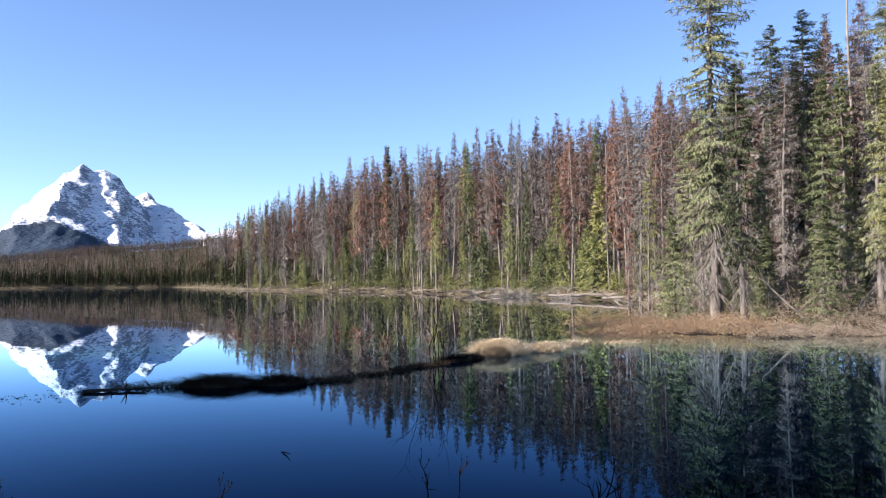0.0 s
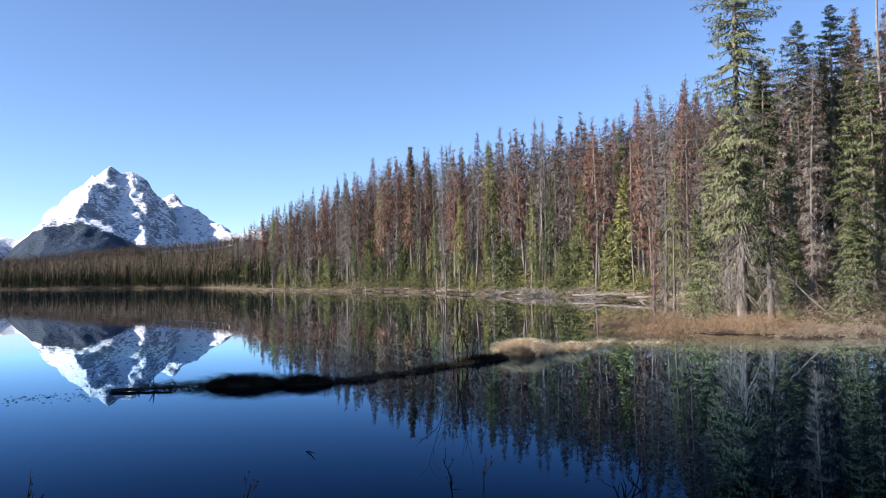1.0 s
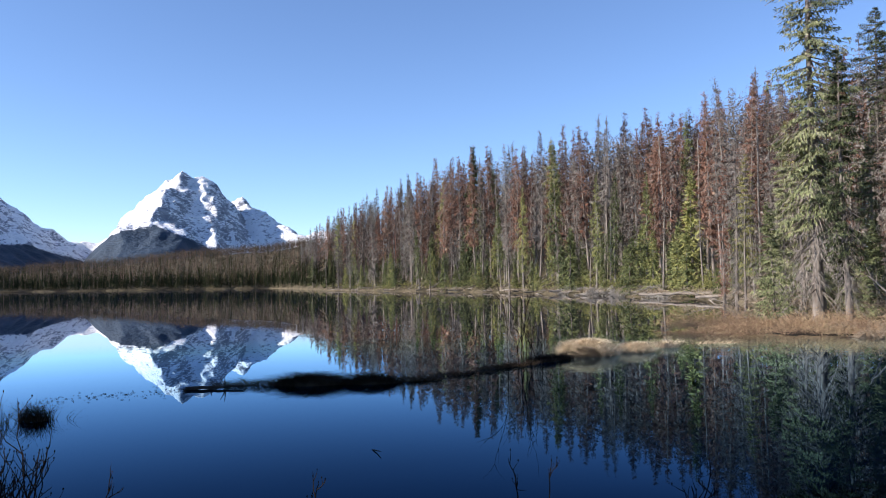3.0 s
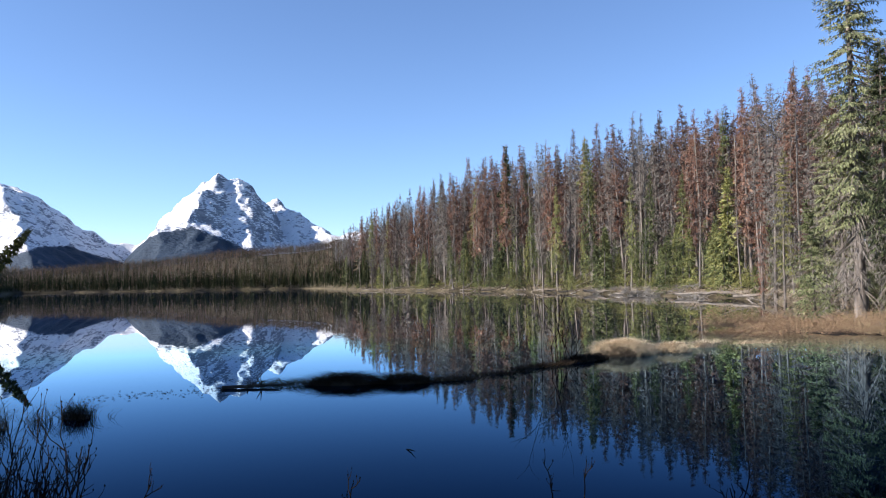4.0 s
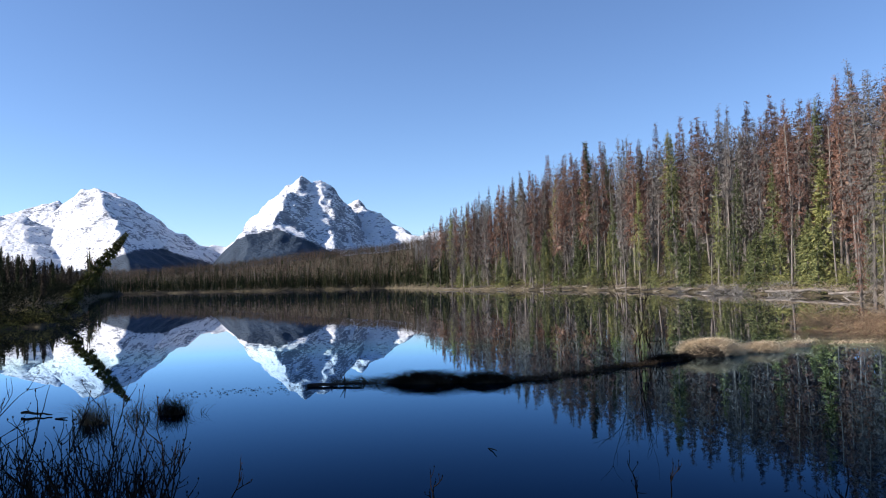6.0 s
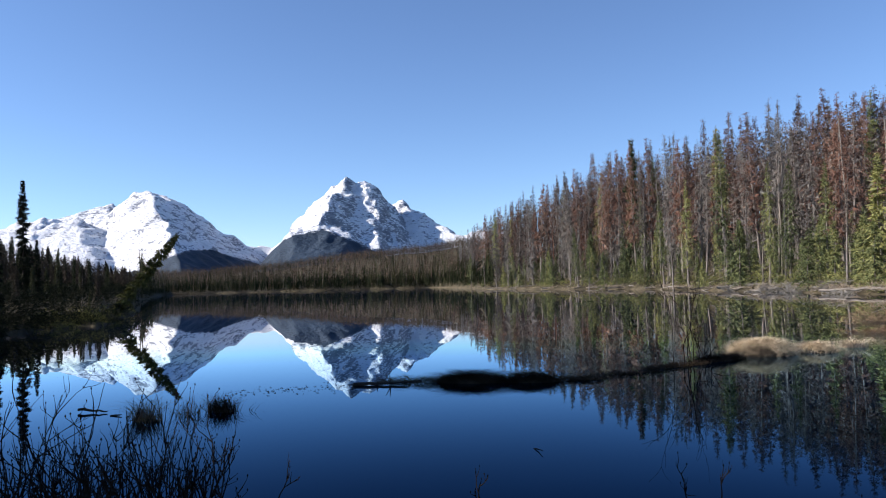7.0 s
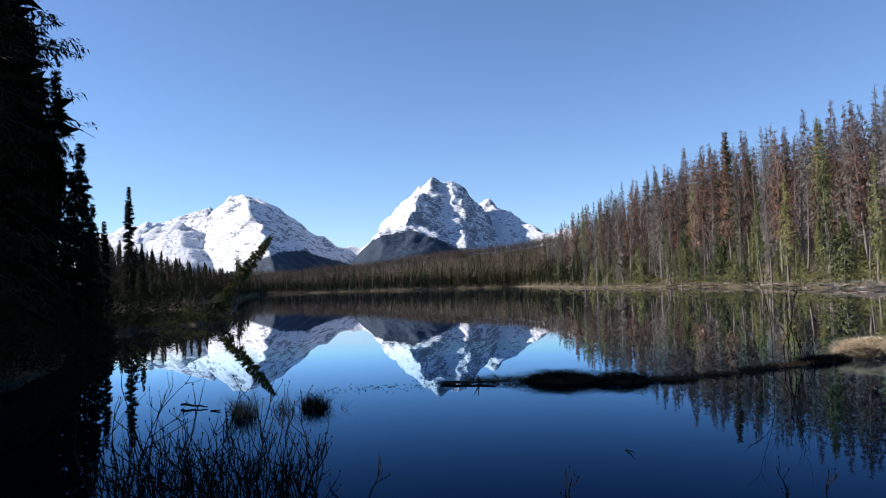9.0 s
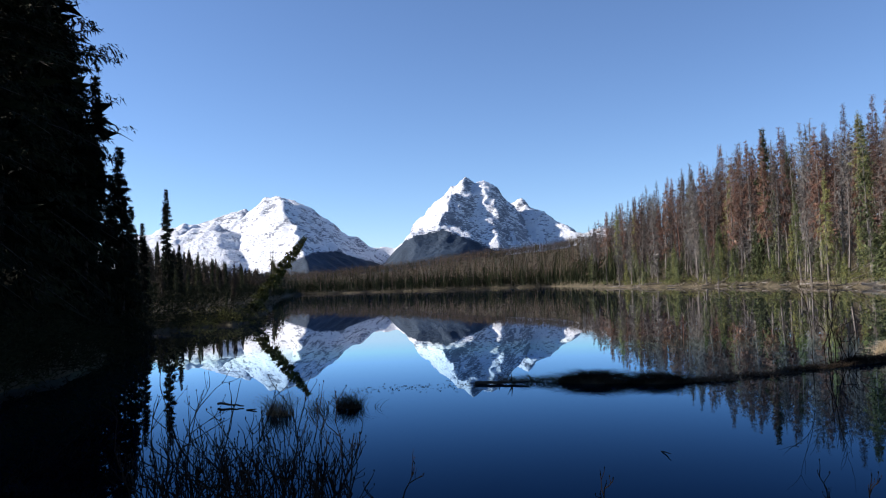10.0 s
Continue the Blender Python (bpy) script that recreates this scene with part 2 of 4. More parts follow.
def tubes(lines, radii, sides=4):
    """Tapered tubes along lines (each an array of places), with a radius at each place."""
    vs, fs, at_ = [], [], 0
    ang = np.arange(sides) * 2 * math.pi / sides
    for pts, rad in zip(lines, radii):
        pts = np.asarray(pts, float)
        t = np.gradient(pts, axis=0)
        t = unit(t)
        ref = np.where(np.abs(t[:, 2:3]) > 0.9, np.array([[1.0, 0, 0]]), np.array([[0, 0, 1.0]]))
        a = unit(np.cross(t, ref))
        c = np.cross(t, a)
        r = np.asarray(rad, float).reshape(-1, 1, 1)
        ring = pts[:, None] + r * (a[:, None] * np.cos(ang)[None, :, None] + c[:, None] * np.sin(ang)[None, :, None])
        m = len(pts)
        vs.append(ring.reshape(-1, 3))
        k = np.arange(m - 1)[:, None] * sides
        j = np.arange(sides)[None]
        j2 = (j + 1) % sides
        q = np.stack([k + j, k + j2, k + sides + j2, k + sides + j], -1).reshape(-1, 4)
        fs.append(q + at_)
        at_ += m * sides
    return np.concatenate(vs), np.concatenate(fs)


def join(parts):
    vs, fs, n = [], [], 0
    for v, f in parts:
        vs.append(v)
        fs.append(f + n)
        n += len(v)
    return np.concatenate(vs), np.concatenate(fs)


def polar(az, r, z=0.0):
    """A place r metres off, az degrees to the left of straight ahead."""
    return Vector((-r * math.sin(radians(az)), r * math.cos(radians(az)), z))


# ---- the lake and the land ----
# bearing to the left of straight ahead; the lake's width there; the rise of the land behind; how high it gets
SHORE = np.array([
    (-180, 3.0, 0.05, 3), (-95, 3.0, 0.08, 4), (-70, 13, 0.10, 8), (-45, 21, 0.10, 8), (-30, 25.5, 0.10, 8), (-24, 27.5, 0.10, 8), (-20, 33, 0.10, 8),
    (-16.5, 46, 0.14, 20), (-13, 62, 0.16, 26), (-9, 71, 0.17, 28), (-4, 86, 0.17, 28), (0, 103, 0.17, 26), (4, 124, 0.16, 24), (8, 146, 0.15, 26),
    (12, 168, 0.13, 24), (15, 200, 0.10, 20), (17, 290, 0.12, 66), (19, 370, 0.115, 66), (25, 400, 0.095, 59), (30, 425, 0.07, 43), (36, 460, 0.05, 31), (38.4, 470, 0.05, 31),
    (39.2, 260, 0.05, 6), (40.0, 120, 0.06, 5), (40.8, 62, 0.05, 2.5), (42.5, 45, 0.05, 2.5), (47, 42, 0.05, 2.5), (49.5, 34, 0.05, 3), (51.5, 22.5, 0.07, 5)])
SHORE_END = np.array([(54, 19, 0.07, 5), (58, 16, 0.07, 5), (65, 12.5, 0.07, 5), (80, 8, 0.06, 4), (92, 3.0, 0.05, 3), (180, 3.0, 0.05, 3)])
SHORE = np.concatenate([SHORE, SHORE_END])


def shore_at(az):
    w = np.interp(az, SHORE[:, 0], SHORE[:, 1])
    wob = 1 + 0.018 * np.sin(np.asarray(az) * 2.9) + 0.014 * np.sin(np.asarray(az) * 7.3 + 1)
    return w * wob


def land(x, y):
    """The height of the ground at x, y, and how near it lies to the waterline."""
    x, y = np.asarray(x, float), np.asarray(y, float)
    r, az = np.hypot(x, y), np.degrees(np.arctan2(-x, y))
    s = shore_at(az)
    rise, top = np.interp(az, SHORE[:, 0], SHORE[:, 2]), np.interp(az, SHORE[:, 0], SHORE[:, 3])
    d = r - s
    back = 0.35 * (1 - np.exp(-np.maximum(d, 0) / 1.2)) + top * (1 - np.exp(-np.maximum(d - 1, 0) * rise / top))
    back += 0.12 * np.sin(x * 0.9 + y * 0.35) * np.sin(y * 0.7) * np.clip(d / 3, 0, 1)
    bed = -0.5 * np.clip(-d / 1.5, 0, 1)
    near = 0.12 * np.clip((4.1 - r) / 1.0, -4, 1)
    z = np.where(d > 0, back, np.maximum(bed, np.minimum(near, 0.15)))
    z = np.where((s < 4.2) & (r < 4.2), 0.13, z)
    strip = np.clip(1 - d / (1.3 + s * 0.002), 0, 1) * (d > -3) * np.interp(az, [-14, 0, 10, 14, 18, 21, 22, 30, 31, 34, 35, 38], [0.15, 0.2, 0.3, 0.35, 0.4, 0.3, 0.0, 0.0, 0.3, 0.3, 0.0, 0.0]) * (0.55 + 0.45 * np.sin(az * 3.7) * np.sin(az * 1.3 + 2))
    return z, strip


angles = np.concatenate([np.arange(-180, -36, 6.0), np.arange(-36, 15, 1.0), np.arange(15, 38, 1.0), np.arange(38, 52, 0.35), np.arange(52, 62, 1.0), np.arange(62, 180, 6.0)])
rel = [-3, -1.5, -0.5, -0.15, 0, 0.15, 0.4, 0.8, 1.4, 2.2, 3.2, 4.5, 6, 8, 11, 15, 20, 27, 36, 48, 64, 85, 110, 145, 190, 250, 330, 440, 600, 800, 1100, 1600, 2400, 3400, 4600]
rows_ = []
for a in angles:
    s = float(shore_at(a))
    s0 = max(s, 4.5)
    rr = [0.3, 1.5, 3.0, 3.6, 4.0, 4.2] + [max(4.3, s0 + q) if s0 + q < 4900 else 4900 for q in rel]
    rows_.append([(-r * math.sin(radians(a)), r * math.cos(radians(a))) for r in rr])
G = np.array(rows_)
gz, gs = land(G[..., 0], G[..., 1])
na, nr = G.shape[:2]
gv = np.concatenate([G, gz[..., None]], -1).reshape(-1, 3)
ia, ir = np.arange(na)[:, None], np.arange(nr - 1)[None]
ib = (ia + 1) % na
gf = np.stack([ia * nr + ir, ia * nr + ir + 1, ib * nr + ir + 1, ib * nr + ir], -1).reshape(-1, 4)
gv = np.concatenate([gv, [[0, 0, 0.13]]])
me = mesh_of("ground", gv, gf[:, ::-1], M_GROUND, True)
hub = [(int(i * nr), int(((i + 1) % na) * nr), len(gv) - 1) for i in range(na)]
bm = bmesh.new()
bm.from_mesh(me)
bm.verts.ensure_lookup_table()
for tri in hub:
    bm.faces.new([bm.verts[i] for i in tri])
bmesh.ops.recalc_face_normals(bm, faces=bm.faces)
bm.to_mesh(me)
bm.free()
strip = me.attributes.new("shore", "FLOAT", "POINT")
strip.data.foreach_set("value", np.append(gs.ravel(), 0).astype(np.float32))
tagged(new("ground", me), "forest floor with a pale silty strip along the lakeshore", "ground", kind="structure")

wr = 700.0
me = mesh_of("water", [(-wr, -40, 0), (wr, -40, 0), (wr, wr, 0), (-wr, wr, 0)], [(0, 1, 2, 3)], M_WATER)
tagged(new("water", me), "still dark blue lake water mirroring forest and mountains", "lake", kind="structure")


# ---- mountains ----
def mountain(name, az0, r0, spans, steps, height, cover, label, crag=26.0, rib=5.0):
    """A height field: u to the right, v towards the lake, from a summit at bearing az0."""
    (u0, u1), (v0, v1) = spans
    us, vs = np.linspace(u0, u1, steps[0]), np.linspace(v0, v1, steps[1])
    o, right = polar(az0, r0), Vector((math.cos(radians(az0)), math.sin(radians(az0)), 0))
    near = Vector((math.sin(radians(az0)), -math.cos(radians(az0)), 0))
    U, V = np.meshgrid(us, vs)
    rough = np.array([[noise.ridged_multi_fractal((u * 0.008, v * 0.008, 3.1), 0.85, 2.1, 6, 1.0, 2.0) for u in us] for v in vs])
    warp = np.array([[noise.noise((u * 0.004, v * 0.004, 9.0)) for u in us] for v in vs])
    fold = np.array([[noise.noise((u * 0.014, v * 0.014, 4.0)) for u in us] for v in vs])
    Z = height(U + 40 * warp + 26 * fold, V - 30 * warp + 16 * fold)
    amp = np.clip((Z - 110) / 220, 0.1, 1)
    Z = Z + rib * amp * np.sin(U * 0.085 + V * 0.045 + 7 * warp + 3 * fold) * (0.6 + 0.6 * np.sin(V * 0.02 - U * 0.013 + 4 * warp))
    Z = Z + (rough - 1.1) * crag * amp
    Z = Z + 1.3 * np.sin(Z / 8.0 + 5 * warp) * amp
    gu, gv_ = np.gradient(Z, us[1] - us[0], axis=1), np.gradient(Z, vs[1] - vs[0], axis=0)
    snow, forest = cover(U, V, Z, gu, gv_, rough, warp)
    P = np.array(o)[None, None] + U[..., None] * np.array(right) + V[..., None] * np.array(near)
    P[..., 2] = np.maximum(Z, -30)
    n, m = steps
    i = (np.arange(m - 1)[:, None] * n + np.arange(n - 1)[None])
    f = np.stack([i, i + n, i + n + 1, i + 1], -1).reshape(-1, 4)
    me = mesh_of(name, P.reshape(-1, 3), f, M_MOUNT, True)
    for key, val in (("snow", snow), ("forest", forest)):
        me.attributes.new(key, "FLOAT", "POINT").data.foreach_set("value", np.clip(val, -1, 2).astype(np.float32).ravel())
    ob = tagged(new(name, me), label, "mountain", kind="structure")
    return ob


def pyramid(u, v, u0, v0, top, left, right, arete, fall, back=1.2):
    """A peak whose front arete runs towards the lake, shifted sideways by arete for each metre."""
    u, v = u - u0, v - v0
    bl, br = fall + left * arete, fall - right * arete
    front = np.maximum(-left * u + bl * v, right * u + br * v)
    rear = np.maximum(-left * u, right * u) - back * v
    return top - np.maximum(front, rear)


R1 = 4100.0


def main_height(u, v):
    a = pyramid(u, v, 0, 0, 577, 0.78, 0.80, -0.25, 0.52) - 1.0 * np.maximum(-300 - u, 0)
    a2 = pyramid(u, v, 80, 0, 566, 0.2, 0.95, 0.1, 0.7) - 2.0 * np.maximum(-u, 0)
    c = pyramid(u, v, 285, -200, 478, 0.45, 0.80, 0.6, 0.52)
    e = pyramid(u, v, 175, 170, 350, 0.9, 0.9, 0.2, 0.6)
    w = u + 112
    spur = 280 - 0.2 * np.abs(w) - np.where(v > 570, 0.4 * (v - 570), 2.0 * (570 - v)) - 1.0 * np.maximum(-w - 130, 0) - 0.6 * np.maximum(w - 100, 0)
    return np.maximum(np.maximum(np.maximum(a, a2), np.maximum(c, spur)), e)


def main_cover(u, v, z, gu, gv_, rough, warp):
    steep = np.hypot(gu, gv_)
    # more snow sunward, more rock away from the sun: shade put into the cover
    snow = 0.76 - 0.3 * np.clip(steep - 0.9, 0, 2) - 0.22 * np.clip(-gu, 0, 0.9) + 0.3 * np.exp(-((u - 75) / 60) ** 2 - (v / 160) ** 2) + 0.16 * (rough - 1.1) + 0.25 * np.clip(gu, 0, 1) - 0.04 * (gu < -0.3)
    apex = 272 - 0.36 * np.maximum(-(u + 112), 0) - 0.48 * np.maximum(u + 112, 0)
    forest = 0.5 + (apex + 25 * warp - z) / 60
    return snow, forest


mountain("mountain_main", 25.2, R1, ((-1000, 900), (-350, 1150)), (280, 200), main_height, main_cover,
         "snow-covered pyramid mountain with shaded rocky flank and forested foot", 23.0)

R2 = 4200.0


def left_height(u, v):
    k = 4200 * math.pi / 180
    a = pyramid(u, v, -0.35 * k, 0, 545, 0.85, 0.6, 0.15, 0.45)
    a = np.minimum(a, 502 - 0.08 * u)
    c = pyramid(u, v, -2.75 * k, -420, 500, 0.35, 0.5, -0.1, 0.42)
    d = pyramid(u, v, -7.5 * k, -120, 395, 0.3, 0.3, 0.1, 0.42)
    e = pyramid(u, v, -4.8 * k, 60, 370, 0.3, 0.35, 0.2, 0.45)
    return np.maximum(np.maximum(a, c), np.maximum(d, e))


def left_cover(u, v, z, gu, gv_, rough, warp):
    steep = np.hypot(gu, gv_)
    # snow thinned on slopes turned from the sun, painting in their shade
    snow = 0.93 - 0.3 * np.clip((-v - 120) / 200, 0, 1) - 0.3 * np.clip(steep - 0.8, 0, 2) - 0.3 * np.clip(-gu, 0, 1) + 0.3 * (rough - 1.1) - 0.34 * np.clip(np.sin(z / 6.5 + 0.012 * u + 7 * warp) - 0.2, 0, 1)
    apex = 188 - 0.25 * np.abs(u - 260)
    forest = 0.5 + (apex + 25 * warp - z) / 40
    return snow, forest


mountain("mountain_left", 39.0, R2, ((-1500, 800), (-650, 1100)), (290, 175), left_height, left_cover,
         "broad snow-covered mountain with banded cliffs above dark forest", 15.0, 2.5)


def low_height(u, v):
    return 283 + 0.045 * u - 0.7 * np.abs(v) + 8 * np.sin(u * 0.011) + 8 * np.sin(u * 0.027 + 1)


mountain("mountain_ridge_far", 24.0, 4650, ((-900, 1000), (-150, 260)), (160, 40), low_height,
         lambda u, v, z, gu, gv_, rough, warp: (1 + 0 * z, 0 * z - 1), "low distant snowy ridge behind the forested hills")


# ---- trees ----
def crown(rng, H, radius, base, branches, per, shape="cone", spray=0.5, width=0.12, droop=0.35, clumpy=0.5):
    """Needle clumps along drooping branches round a trunk of height H; the crown begins at the share base of it."""
    u = np.sort(rng.random(branches)) ** 0.92
    z = H * (base + (1 - base) * u)
    phi = rng.random(branches) * 2 * math.pi
    if shape == "cone":
        prof = (1 - u) ** 0.85 + 0.03
    elif shape == "column":
        prof = np.minimum(1, 1.5 * (1 - u) ** 0.95) * np.minimum(1, 0.5 + 2.2 * u) + 0.02
    else:
        prof = np.minimum(1, 1.6 * (1 - u) ** 0.8) * np.minimum(1, 0.25 + 2.0 * u) + 0.04
    # sectors of the crown stand out or are missing
    lobes = 0.5 + 0.5 * np.sin(phi * 2 + z * 1.7 + rng.random() * 6) * np.sin(z * 0.9 + phi + rng.random() * 6)
    L = radius * prof * (0.6 + 0.5 * rng.random(branches)) * (1 - clumpy + clumpy * lobes * 1.4)
    L = np.maximum(L, 0.10 * radius)
    tilt = 0.55 * (u - 0.45) - droop * (1 - u)
    d = np.stack([np.cos(phi), np.sin(phi), tilt], 1)
    f = 0.12 + 0.88 * rng.random((branches, per)) ** 0.7
    p = d[:, None] * (L[:, None] * f)[..., None]
    p[..., 2] += z[:, None] - droop * 0.6 * L[:, None] * f ** 2
    puff = rng.normal(0, 1, (branches, per, 3))
    p = p + puff * (0.05 + 0.1 * np.minimum(1, L / (0.5 * radius)))[:, None, None]
    out = 0.7 * puff + np.stack([np.cos(phi), np.sin(phi), 0.9 + 0 * phi], -1)[:, None]
    way = rng.normal(0, 0.7, (branches, per, 3)) + np.stack([np.cos(phi), np.sin(phi), tilt - 0.1], -1)[:, None]
    ln = spray * (0.5 + 0.9 * rng.random((branches, per))) * (0.5 + 0.5 * np.minimum(1, L / (0.45 * radius)))[:, None]
    keep = (rng.random((branches, per)) < np.clip(0.12 + 7 * (1 - u), 0, 1)[:, None]).ravel()
    v, fc = slivers(p.reshape(-1, 3)[keep], way.reshape(-1, 3)[keep], ln.ravel()[keep], (ln * width / spray).ravel()[keep], rng, out.reshape(-1, 3)[keep])
    # the leader: a thin shoot with short twigs in steps
    n = 44
    k = rng.random(n) ** 0.8
    tz = H * (0.9 + 0.1 * np.round(k * 9) / 9) + rng.normal(0, 0.02, n)
    ph = rng.random(n) * 6.283
    tw = np.stack([np.cos(ph), np.sin(ph), 0.1 + 0.2 * rng.random(n)], 1)
    tip, ft = slivers(np.stack([0 * k, 0 * k, tz], 1), tw, (0.12 + 0.5 * (1 - k)) * (0.6 + 0.6 * rng.random(n)), [0.013] * n, rng)
    stem, fs = sprays(np.array([[0, 0, H * 0.86]] * 4), np.array([[0.0, 0, 1.0]] * 4) + rng.normal(0, 0.01, (4, 3)), [H * 0.14] * 4, [0.03] * 4, rng)
    v, fc = join([(v, fc), (tip, ft), (stem, fs)])
    # the branches' own wood: where and which way, for the limbs
    return v, fc, (z, phi, L, tilt, droop)


PROFILES = {
    "cone": ([0, 0.08, 1], [0.8, 1.0, 0.03]),
    "column": ([0, 0.2, 0.55, 0.85, 1], [0.6, 1.0, 0.85, 0.4, 0.03]),
    "old": ([0, 0.15, 0.3, 0.48, 0.54, 0.6, 0.75, 0.9, 1], [0.7, 0.75, 0.9, 0.95, 0.62, 1.0, 1.0, 0.5, 0.03]),
    "skirt": ([0, 0.5, 1], [0.7, 1.0, 0.6])}


def fine_crown(rng, H, radius, base, whorls, tuft=0.15, width=0.03, droop=0.35, shape="column", clumpy=0.5, twigs=12, tufts=4):
    """A near crown: whorls of branches whose side twigs carry flat, overlapping needle pads."""
    n = whorls * 5
    ring = np.repeat(np.arange(whorls), 5)
    u = (ring + 0.5 + 0.16 * rng.normal(size=n)) / whorls
    keep = (u > 0) & (u < 1) & (rng.random(n) > 0.12)
    ring, u = ring[keep], u[keep] ** 0.95
    n = len(u)
    z = H * (base + (1 - base) * u)
    phi = rng.random(n) * 2 * math.pi
    prof = np.interp(u, *PROFILES[shape])
    reach = (0.7 + 0.5 * rng.random(whorls))[ring]
    lobes = 0.5 + 0.5 * np.sin(phi * 2 + z * 1.3 + rng.random() * 6) * np.sin(z * 0.8 + phi + rng.random() * 6)
    L = np.maximum(radius * prof * reach * (0.5 + 0.6 * rng.random(n)) * (1 - clumpy + clumpy * lobes * 1.6), 0.05 * radius)
    L = np.minimum(L, 1.05 * radius * np.maximum(prof, 0.05))
    tilt = 0.6 * (u - 0.5) - droop * (1 - u) + rng.normal(0, 0.1, n)
    f = 0.14 + 0.86 * (np.arange(twigs) + rng.random((n, twigs))) / twigs
    side = np.where(np.arange(twigs) % 2 == 0, 1.0, -1.0)[None] * (0.6 + 0.6 * rng.random((n, twigs)))
    d = np.stack([np.cos(phi), np.sin(phi), tilt], 1)
    p = d[:, None] * (L[:, None] * f)[..., None]
    p[..., 2] += z[:, None] - droop * 0.5 * L[:, None] * f ** 2 + 0.2 * L[:, None] * f ** 4
    ph = phi[:, None] + side
    w = np.stack([np.cos(ph), np.sin(ph), tilt[:, None] - 0.3 * rng.random((n, twigs)) - 0.1], -1)
    tl = 0.34 * L[:, None] * (1.12 - f) + 0.09
    q = (np.arange(tufts) + rng.random((n, twigs, tufts))) / tufts
    pos = p[:, :, None] + w[:, :, None] * (tl[..., None] * q)[..., None]
    pos = pos + rng.normal(0, 0.22 * tuft, pos.shape)
    way = w[:, :, None] + rng.normal(0, 0.42, pos.shape)
    hang = rng.random(pos.shape[:3]) < 0.16
    way[..., 2] -= 1.3 * hang
    ln = tuft * (0.6 + 0.8 * rng.random(pos.shape[:3])) * (0.4 + 0.6 * np.minimum(1, (1 - u) * 6))[:, None, None]
    face = np.stack([0.75 * np.cos(phi), 0.75 * np.sin(phi), 1.5 + 0 * phi], -1).repeat(twigs * tufts, 0)
    v, fc = slivers(pos.reshape(-1, 3), way.reshape(-1, 3), ln.ravel(), (ln * width / tuft).ravel(), rng, face)
    tip, ft = sprays(np.array([[0, 0, H * 0.93]] * 4), np.array([[0.0, 0, 1.0]] * 4) + rng.normal(0, 0.02, (4, 3)), [H * 0.07] * 4, [width * 1.6] * 4, rng)
    v, fc = join([(v, fc), (tip, ft)])
    return v, fc, (z, phi, L, tilt, droop * 0.83)


def limbs(info, rng, every, thick):
    z, phi, L, tilt, droop = info
    lines, rad = [], []
    for i in range(0, len(z), every):
        d = np.array([math.cos(phi[i]), math.sin(phi[i]), tilt[i]])
        f = np.array([0, 0.5, 1.0])
        p = d[None] * (L[i] * f)[:, None]
        p[:, 2] += z[i] - droop * 0.6 * L[i] * f ** 2
        lines.append(p)
        rad.append([thick, thick * 0.6, thick * 0.2])
    return tubes(lines, rad, 3)


def trunk_of(rng, H, girth, sides=6, bend=0.02):
    h = np.linspace(-0.03, 1, 9)
    a = rng.random() * 6.28
    off = bend * H * np.sin(h * 2.4 + rng.random()) * np.clip(h, 0, 1) * (1 - np.clip(h, 0, 1)) * 2
    pts = np.stack([off * math.cos(a), off * math.sin(a), h * H * 0.985], 1)
    rad = girth * (1.0 - 0.93 * np.clip(h, 0, 1) ** 0.9) * np.where(h < 0.04, 1.35, 1.0)
    return tubes([pts], [rad], sides)


def tree(name, rng, H, radius, base, mat, branches, per, shape, spray, width, droop, label, group, clumpy=0.5, girth=None, limb_every=4, sides=6, twiggy=None, fine=None, bark=None, dense=0.0, skirt=None):
    e = new(name)
    e.empty_display_size = 0.3
    girth = girth or H * 0.0095
    if fine:
        v, f, info = fine_crown(rng, H, radius, base, branches, spray, width, droop, shape, clumpy, *fine)
    else:
        v, f, info = crown(rng, H, radius, base, branches, per, shape, spray, width, droop, clumpy)
    if dense:
        # packed inner foliage that lets no light through
        n = 100
        ph, hz = rng.random(n) * 6.283, H * (0.03 + base + (0.85 - base) * rng.random(n))
        q = np.stack([0.2 * radius * np.cos(ph), 0.2 * radius * np.sin(ph), hz], 1)
        v, f = join([(v, f), sprays(q, np.tile([0.0, 0, 0.6], (n, 1)) + rng.normal(0, 0.35, (n, 3)), H * 0.036 * (1.3 - hz / H), 0.8 * radius * dense * (1.1 - hz / H), rng)])
    child("trunk", mesh_of("trunk", *trunk_of(rng, H, girth, sides), bark or M_BARK, True), e)
    child("crown", mesh_of("crown", v, f, mat), e)
    if skirt:
        # bare grey twigs hung with lichen under the living crown
        top, out_, rings = skirt
        sv, sf, _ = fine_crown(rng, top, out_, 0.22, rings, spray * 1.25, width * 0.5, 0.8, "skirt", 0.6, 9, 5)
        child("lichen_skirt", mesh_of("lichen_skirt", sv, sf, M_GREY), e, "bare grey lichened lower limbs")["kind"] = "stuff"
    if limb_every:
        lv, lf = limbs(info, rng, limb_every, girth * 0.16)
        if twiggy:
            # bare lower limbs under the living crown
            n = twiggy
            zz = H * base * (0.25 + 0.8 * rng.random(n))
            ph = rng.random(n) * 6.283
            ln = radius * (0.25 + 0.6 * rng.random(n))
            lv2, lf2 = limbs((zz, ph, ln, -0.35 - 0.5 * rng.random(n), 0.5), rng, 1, girth * 0.12)
            lv, lf = join([(lv, lf), (lv2, lf2)])
        child("branchwork", mesh_of("branchwork", lv, lf, bark or M_BARK), e)["kind"] = "stuff"
    return tagged(e, label, "tree", group)


